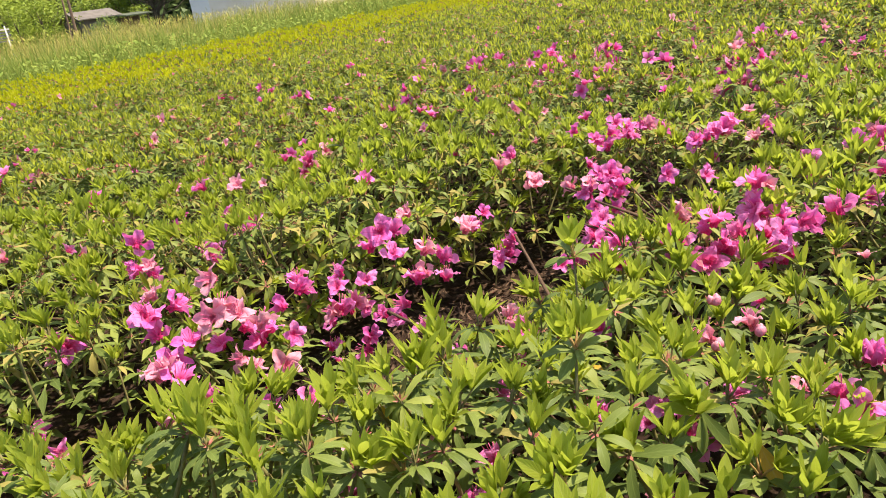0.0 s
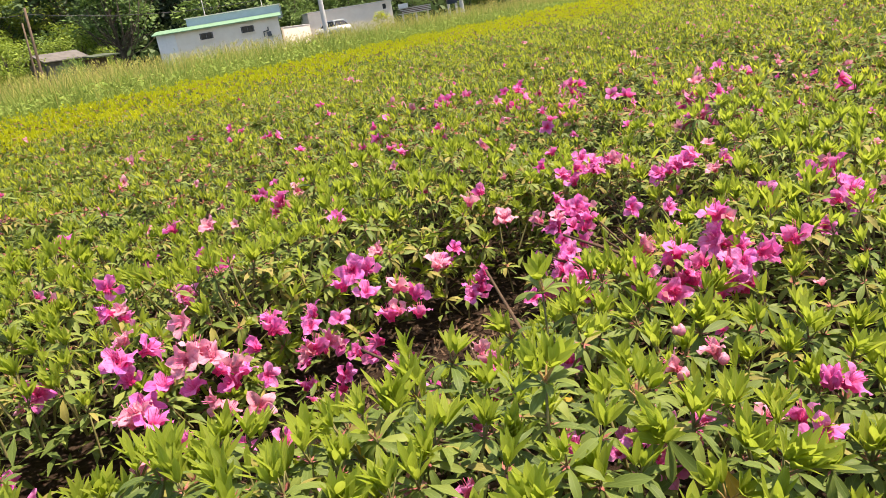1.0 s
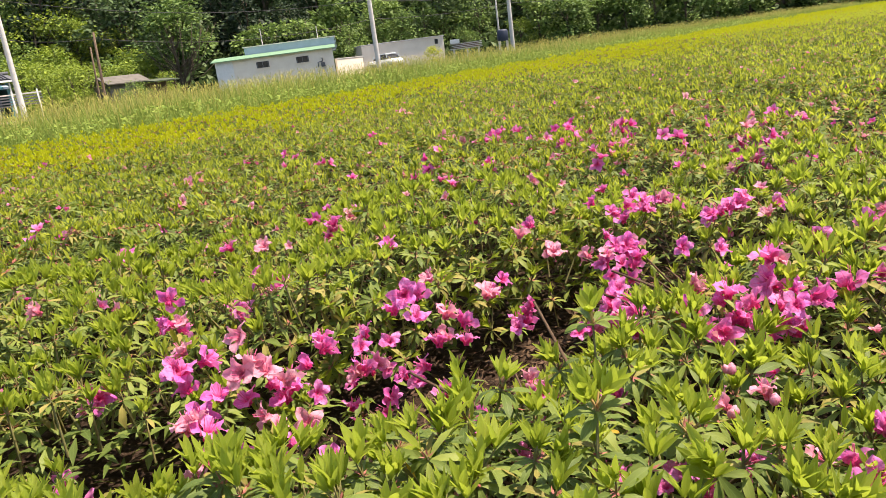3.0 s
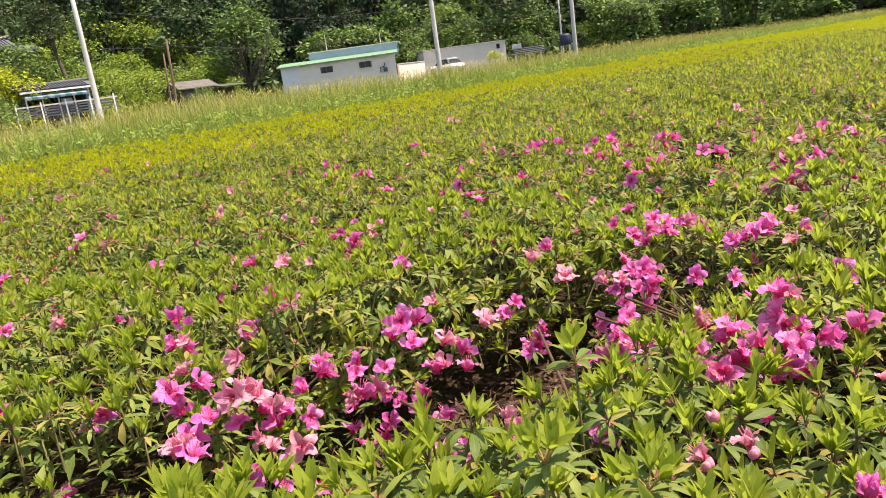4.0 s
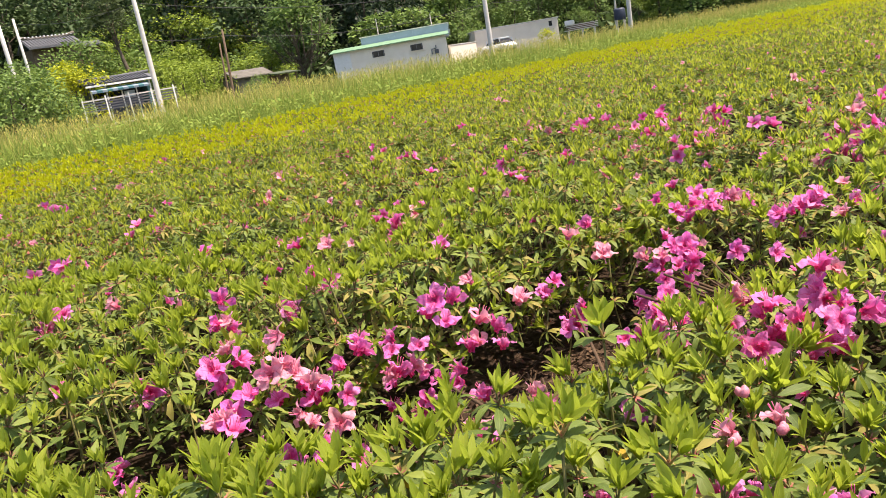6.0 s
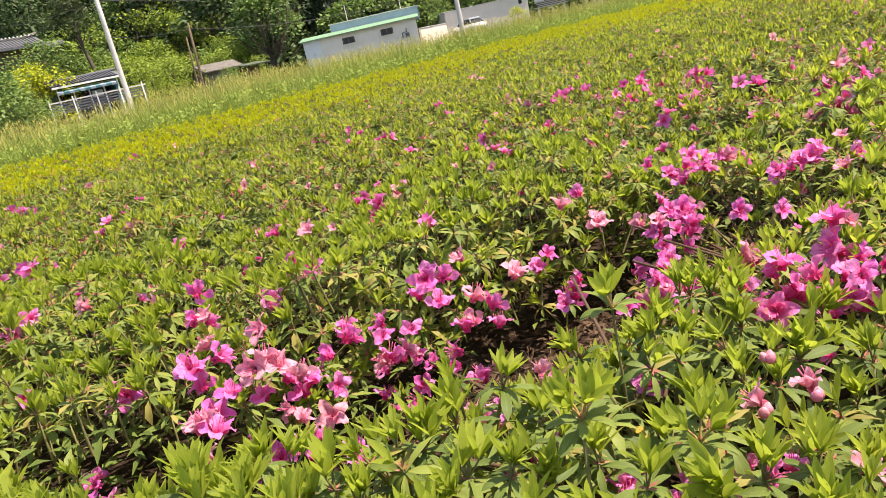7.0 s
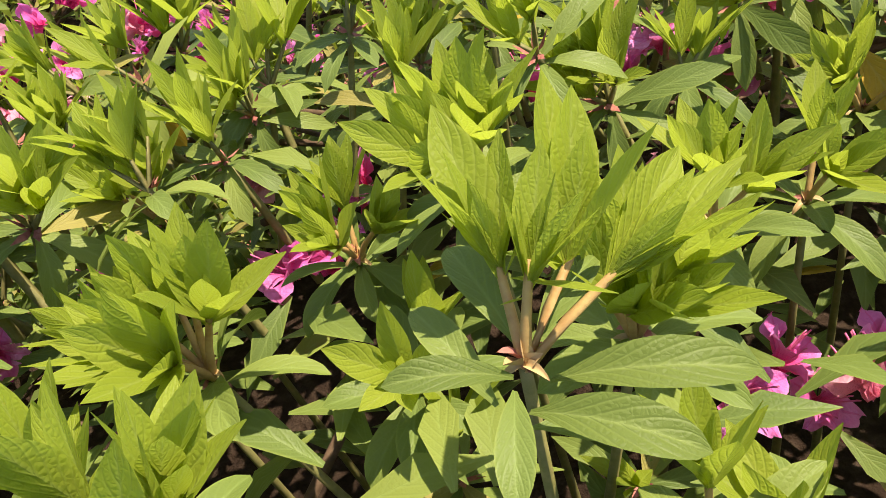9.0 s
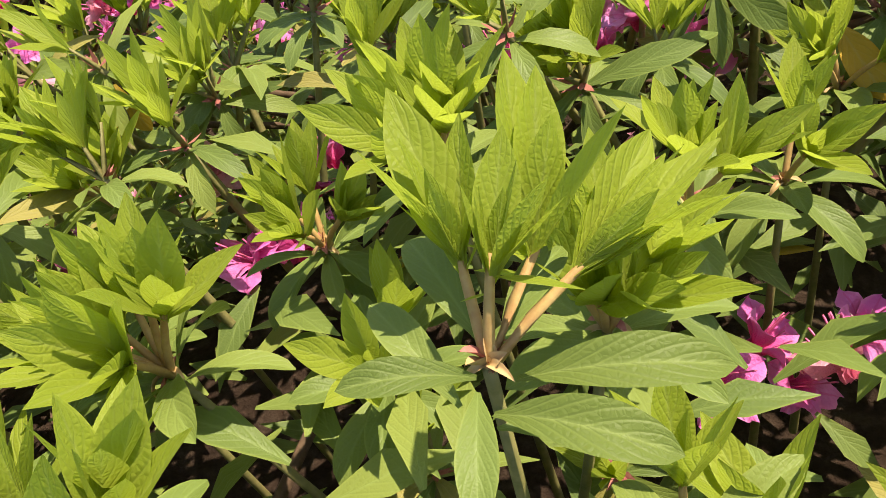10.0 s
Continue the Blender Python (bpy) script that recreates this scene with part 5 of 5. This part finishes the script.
def timber_stack():
    m, w = along_wall(far(-12.3, 80.0), far(-9.8, 80.0))
    s = thing("timber_stack", "low stack of grey boards and a pale crate behind the grass", "boards")
    s.matrix_basis = m
    for k in range(7):
        block("board", (0.2 * (k % 3), 0.05 * k, 1.3 + 0.085 * k), (w - 0.3 * (k % 2), 1.0 + 0.03 * k, 1.37 + 0.085 * k), OLD_WOOD if k % 2 else CONCRETE, s)
    for x in (0.3, w * 0.5, w - 0.5):
        block("bearer", (x, 0.1, 0.1), (x + 0.2, 1.0, 1.298), CONCRETE, s)
    block("crate", (0.1, 0.1, 1.9), (1.1, 0.8, 2.35), WHITE_PAINT, s, "pale crate", 0.02)


timber_stack()


def tiled_house():
    m, w = along_wall(far(-50.3, 96.0), far(-46.95, 97.5))
    h = thing("tiled_house", "old hillside house with grey tiled roof and pale ridge", "house")
    h.matrix_basis = m
    block("wall", (0.4, 0.6, 3.0), (w - 0.4, 4.6, 9.6), OLD_WOOD, h)
    roof = solid("roof", gable(bmesh.new(), 0, w, -0.4, 5.6, 9.7, 10.85, 0.2), TILE_GREY, h, "grey tiled roof")
    rib = Pile().add(tube([(0, -0.42, 9.74), (0, 2.58, 10.9)], [0.08, 0.08], 6)).mesh("tile_rib", [TILE_GREY])
    for j in range(int(w / 0.35)):
        part("tile_rib", rib, roof, pose(0.15 + 0.35 * j, 0, 0))
    r = Pile().add(tube([(-0.2, 2.6, 11.2), (w * 0.2, 2.6, 10.95), (w * 0.8, 2.6, 10.95), (w + 0.2, 2.6, 11.25)], [0.16, 0.14, 0.14, 0.18], 8))
    part("ridge", r.mesh("ridge", [RUST_ROOF]), roof, None, "pale mortared ridge")
    for j in range(14):
        block("ridge_tile", (w * j / 14 + 0.1, 2.45, 11.05), (w * j / 14 + 0.25, 2.75, 11.2), WHITE_PAINT, roof)
    solid("side_roof", gable(bmesh.new(), w + 0.3, w + 2.6, 0.4, 4.4, 9.4, 10.1, 0.15), TILE_GREY, h, "lower grey side roof")
    block("side_wall", (w - 0.4, 0.9, 3.0), (w + 2.4, 4.0, 9.3), OLD_WOOD, h)


tiled_house()


def tank():
    base = far(-8.2, 74.0)
    t = thing("water_tank", "dark blue plastic water tank on a low stand", "tank", (base.x, base.y, 0.45))
    p = Pile().add(tube([(0, 0, 1.0), (0, 0, 1.05), (0, 0, 1.9), (0, 0, 2.05), (0, 0, 2.1)], [0.52, 0.55, 0.55, 0.47, 0.25], 18))
    part("barrel", p.mesh("barrel", [TANK_BLUE]), t)
    for x in (-0.38, 0.38):
        for y in (-0.38, 0.38):
            block("leg", (x - 0.05, y - 0.05, -0.45), (x + 0.05, y + 0.05, 1.02), CONCRETE, t)


tank()

lane = bmesh.new()
p0, p1 = far(-60, 74), far(20, 84)
m, w = along_wall(p0, p1)
box(lane, (-20, -9, 0.0), (w + 20, 0, 0.23))
bmesh.ops.transform(lane, matrix=m, verts=lane.verts)
tagged(solid("road", lane, ROAD), "pale concrete lane behind the grass", "road", kind="structure")


# ---- trees ----
def tree_leaf_material(name, dark, light):
    s = Shade(name, 0.6, 0.0, 0.25)
    col = s.mix(s.maths("MULTIPLY_ADD", s.island(), 0.65, s.maths("MULTIPLY", s.whole(), 0.35)), dark, light)
    s.colour(col)
    return s.thin(0.25, col).mat


DARK_TREE = tree_leaf_material("dark_forest_leaf", (0.035, 0.068, 0.026), (0.13, 0.20, 0.07))
MID_TREE = tree_leaf_material("fresh_tree_leaf", (0.07, 0.14, 0.034), (0.23, 0.33, 0.078))
LIGHT_TREE = tree_leaf_material("yellow_green_leaf", (0.12, 0.20, 0.03), (0.32, 0.40, 0.05))
YELLOW_TREE = tree_leaf_material("golden_yellow_leaf", (0.30, 0.35, 0.02), (0.52, 0.53, 0.03))
# Forest leaf darkened in its colour to stand for shade in the woods.
SHADED_TREE = tree_leaf_material("shade_darkened_forest_leaf", (0.012, 0.026, 0.014), (0.045, 0.08, 0.036))
PINE = tree_leaf_material("pine_needles", (0.035, 0.058, 0.024), (0.10, 0.135, 0.05))
TRUNK = plain("grey_brown_bark", (0.06, 0.045, 0.03), (0.15, 0.12, 0.09), 0.9, 5.0, 0.6, 0.02)


def tree_meshes(rng, height, spread, lobes, leaves, leaf, trunk_share=0.3, flat=1.0, bare=0, low=0.25):
    """Trunk with limbs, and a crown of leaf clumps on many uneven lobes."""
    wood, crown = Pile(), Pile()
    top = height * 0.85
    bend = rng.normal(0, 0.04 * height, 2)
    wood.add(tube([(0, 0, -0.4), (bend[0] * 0.4, bend[1] * 0.4, top * 0.5), (bend[0], bend[1], top)], [0.022 * height, 0.015 * height, 0.004 * height], 7))
    centres = []
    for k in range(lobes):
        a, r = rng.uniform(0, 6.28), spread * math.sqrt(rng.uniform(0.02, 1.0)) * 0.75
        z = height * rng.uniform(trunk_share, 0.92)
        r *= 1.0 - 0.55 * max(0.0, (z / height - 0.5) / 0.5)
        c = np.array((r * math.cos(a) + bend[0] * 0.6, r * math.sin(a) + bend[1] * 0.6, z))
        centres.append(c)
        f = max(0.15, z / height - low)
        root = np.array((bend[0] * f, bend[1] * f, height * f * 0.85))
        wood.add(tube([root, root + (c - root) * (0.5, 0.5, 0.35), c], [0.007 * height, 0.005 * height, 0.002 * height], 4))
    for k in range(bare):
        a, r = rng.uniform(0, 6.28), spread * rng.uniform(0.5, 1.0)
        tip = np.array((r * math.cos(a), r * math.sin(a), height * rng.uniform(0.3, 0.75)))
        root = np.array((0, 0, height * rng.uniform(0.05, 0.3)))
        wood.add(tube([root, root + (tip - root) * (0.6, 0.6, 0.4), tip], [0.006 * height, 0.004 * height, 0.0015 * height], 5))
    each = leaves // lobes
    shape = lozenge(leaf, leaf * 0.7, 0.1, 0.12)
    for c in centres:
        rad = spread * rng.uniform(0.26, 0.46)
        d = rng.normal(0, 1, (each, 3))
        d /= np.linalg.norm(d, axis=1)[:, None]
        pos = c + d * rad * (rng.uniform(0.45, 1.08, (each, 1))) * (1, 1, 0.75 * flat)
        yaw = np.arctan2(-d[:, 0], d[:, 1]) + rng.normal(0, 0.5, each)
        crown.add(shape, turns(pos, yaw, d[:, 2] * 0.7 - 0.35 + rng.normal(0, 0.35, each), rng.normal(0, 0.4, each), rng.uniform(0.6, 1.3, each)))
    return wood, crown


TREE_RNG = np.random.default_rng(88)
KINDS = {}


def tree_kind(key, mat, count, *args, **kw):
    KINDS[key] = []
    for _ in range(count):
        wood, crown = tree_meshes(TREE_RNG, *args, **kw)
        KINDS[key].append((wood.mesh("trunk", [TRUNK]), crown.mesh("crown", [mat])))


tree_kind("forest", DARK_TREE, 4, 10.0, 4.2, 20, 1400, 0.62, 0.06)
tree_kind("deep", SHADED_TREE, 2, 10.0, 4.2, 20, 1400, 0.60, 0.06)
tree_kind("fresh", MID_TREE, 3, 8.0, 3.6, 16, 1700, 0.50, 0.06)
tree_kind("bare_lower", MID_TREE, 1, 9.0, 4.0, 20, 2600, 0.36, 0.42, bare=40)
tree_kind("light", LIGHT_TREE, 3, 3.6, 2.2, 16, 1700, 0.20, 0.08)
tree_kind("shrubby", MID_TREE, 3, 3.2, 2.2, 16, 1700, 0.19, 0.08)
tree_kind("golden", YELLOW_TREE, 1, 2.6, 1.7, 14, 2600, 0.14, 0.15)
tree_kind("pine", PINE, 1, 11.0, 2.8, 15, 1300, 0.30, 0.62, 0.35, low=0.06)


def plant_tree(rng, key, az, dist, scale, name, label, group="", lean=0.0):
    base = far(az, dist)
    t = thing(name, label, "tree" if "tree" in name else "shrub", (base.x, base.y, ground_height(base.x, base.y) - 0.05), 0, group)
    t.matrix_basis = t.matrix_basis @ Matrix.Rotation(lean, 4, "Y") @ Matrix.Rotation(rng.uniform(0, 6.28), 4, "Z") @ Matrix.Diagonal((scale, scale, scale * rng.uniform(0.92, 1.1), 1))
    trunk, crown = KINDS[key][rng.integers(len(KINDS[key]))]
    part("trunk", trunk, t)
    part("crown", crown, t)
    return t


def wood_kind(rng, az):
    """Trees with shade darkened into their leaves behind the farm building, fresher ones along the storage building."""
    pick = rng.random()
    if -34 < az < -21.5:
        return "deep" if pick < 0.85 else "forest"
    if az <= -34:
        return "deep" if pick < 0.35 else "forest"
    return "fresh" if pick < 0.8 else "forest"


def woods():
    rng = np.random.default_rng(12)
    for dist, step, scale in ((92, 3.6, 0.85), (101, 3.3, 1.0), (112, 3.2, 1.1), (126, 3.0, 1.3)):
        az = -66.0
        while az < 30:
            if not (dist < 110 and az < -41):
                plant_tree(rng, wood_kind(rng, az), az, dist + rng.uniform(-3, 3), scale * rng.uniform(0.8, 1.2), "forest_tree", "dark green broadleaf tree on the wooded hillside", "wooded hillside")
            az += step * rng.uniform(0.8, 1.2)
    for az, dist, key, scale in ((-32.3, 80, "bare_lower", 1.18), (-26.3, 86, "fresh", 1.0), (-22.7, 88, "fresh", 0.9)):
        plant_tree(rng, key, az, dist, scale, "broadleaf_tree", "fresh green tree with bare lower branches behind the farm building")
    for az, dist, scale in ((-56.3, 66, 1.6), (-53.6, 62, 1.7), (-51.6, 60, 1.55), (-50.3, 62, 1.1), (-49.2, 61, 0.85), (-52.5, 58, 1.3), (-41.0, 68, 1.05), (-39.5, 70, 1.1), (-38.2, 67, 0.9), (-33.4, 70, 0.75), (-19.3, 82, 1.0), (-6.9, 84, 1.0), (-11.1, 86, 1.0)):
        plant_tree(rng, "shrubby" if rng.random() < 0.5 or az < -48 else "light", az, dist, scale, "garden_shrub", "leafy green shrub beside the lane", "shrubs by the lane")
    for az, dist, scale in ((-50.6, 69, 1.25), (-46.8, 76, 1.2), (-44.3, 76, 1.2), (-42.6, 80, 1.4), (-38.9, 78, 1.3), (-36.3, 76, 1.1), (-40.7, 84, 1.5), (-45.8, 86, 1.6), (-34.8, 80, 1.2)):
        plant_tree(rng, "light", az, dist, scale, "garden_shrub", "yellow-green leafy shrub below the hill", "shrubs by the lane")
    for az, dist, scale in ((-57.3, 76, 1.5), (-54.7, 80, 1.5), (-52.1, 84, 1.6), (-50.0, 88, 1.7), (-48.1, 88, 1.6), (-53.1, 74, 1.2), (-48.4, 80, 1.4), (-46.1, 80, 1.4), (-41.6, 76, 1.3), (-40.1, 88, 1.6), (-37.6, 86, 1.5), (-35.5, 88, 1.4), (-33.7, 84, 1.3), (-43.9, 90, 1.6)):
        plant_tree(rng, "light" if rng.random() < 0.65 else "shrubby", az, dist, scale, "garden_shrub", "yellow-green leafy shrub below the hill", "shrubs by the lane")
    for az, dist, scale in ((-47.0, 93, 1.9), (-45.1, 95, 2.0), (-43.0, 94, 1.9), (-41.3, 96, 2.0), (-39.4, 95, 1.8), (-42.2, 101, 2.0), (-40.2, 102, 2.0), (-37.4, 94, 1.4), (-35.6, 95, 1.3), (-44.0, 99, 2.0)):
        plant_tree(rng, "light" if rng.random() < 0.7 else "shrubby", az, dist, scale, "garden_shrub", "yellow-green leafy shrub up the slope", "shrubs on the slope")
    for az, dist, scale in ((-20.0, 88, 1.5), (-18.0, 90, 1.7), (-16.0, 89, 1.5), (-14.0, 90, 1.7), (-12.0, 91, 1.5), (-9.8, 90, 1.6)):
        plant_tree(rng, "shrubby", az, dist, scale, "garden_shrub", "mid-green bush behind the storage building", "bushes behind the storage building")
    for az, dist, scale in ((-51.0, 91, 1.75), (-49.3, 92, 1.8), (-47.8, 91, 1.75), (-46.2, 92, 1.6)):
        plant_tree(rng, "shrubby", az, dist, scale, "garden_shrub", "dark leafy shrub below the tiled house", "shrubs by the lane")
    plant_tree(rng, "shrubby", -35.9, 62, 0.62, "garden_shrub", "small leafy shrub in front of the shed")
    plant_tree(rng, "golden", -48.1, 67.5, 1.9, "golden_shrub", "golden yellow-leaved shrub beside the pavilion")
    plant_tree(rng, "golden", -13.6, 72, 0.6, "golden_shrub", "low golden yellow shrub in front of the storage building")
    plant_tree(rng, "pine", -44.0, 84, 1.2, "pine_tree", "leaning pine tree with a bare lower trunk", lean=-0.2)
    for az in np.arange(-51.0, 14, 3.1):
        plant_tree(rng, wood_kind(rng, az), az + rng.uniform(-0.8, 0.8), rng.uniform(104, 108), rng.uniform(0.8, 1.05), "forest_tree", "dark green broadleaf tree on the wooded hillside", "wooded hillside")
    for az in np.arange(-5.3, 26, 2.1):
        plant_tree(rng, "fresh", az, 84 + rng.uniform(-2, 3), rng.uniform(0.7, 0.95), "broadleaf_tree", "rounded green tree along the far edge of the field", "trees along the field")


woods()


def undergrowth():
    """Low leafy cover on the slope under the trees."""
    rng = np.random.default_rng(19)
    p = Pile()
    az, dist = rng.uniform(-68, 30, 15000), rng.uniform(84, 132, 15000)
    x, y = EYE.x + dist * np.sin(np.radians(az)), EYE.y + dist * np.cos(np.radians(az))
    z = np.array([ground_height(a, b) for a, b in zip(x, y)]) + rng.uniform(0.0, 1.1, 15000)
    p.add(lozenge(1.1, 0.75, 0.3, 0.1), turns(np.stack([x, y, z], -1), rng.uniform(0, 6.28, 15000), rng.uniform(-0.6, 0.9, 15000), rng.uniform(-0.6, 0.6, 15000), rng.uniform(0.6, 1.3, 15000)))
    tagged(part("undergrowth", p.mesh("undergrowth", [DARK_TREE])), "dark leafy undergrowth covering the wooded slope", "undergrowth", kind="stuff")


undergrowth()
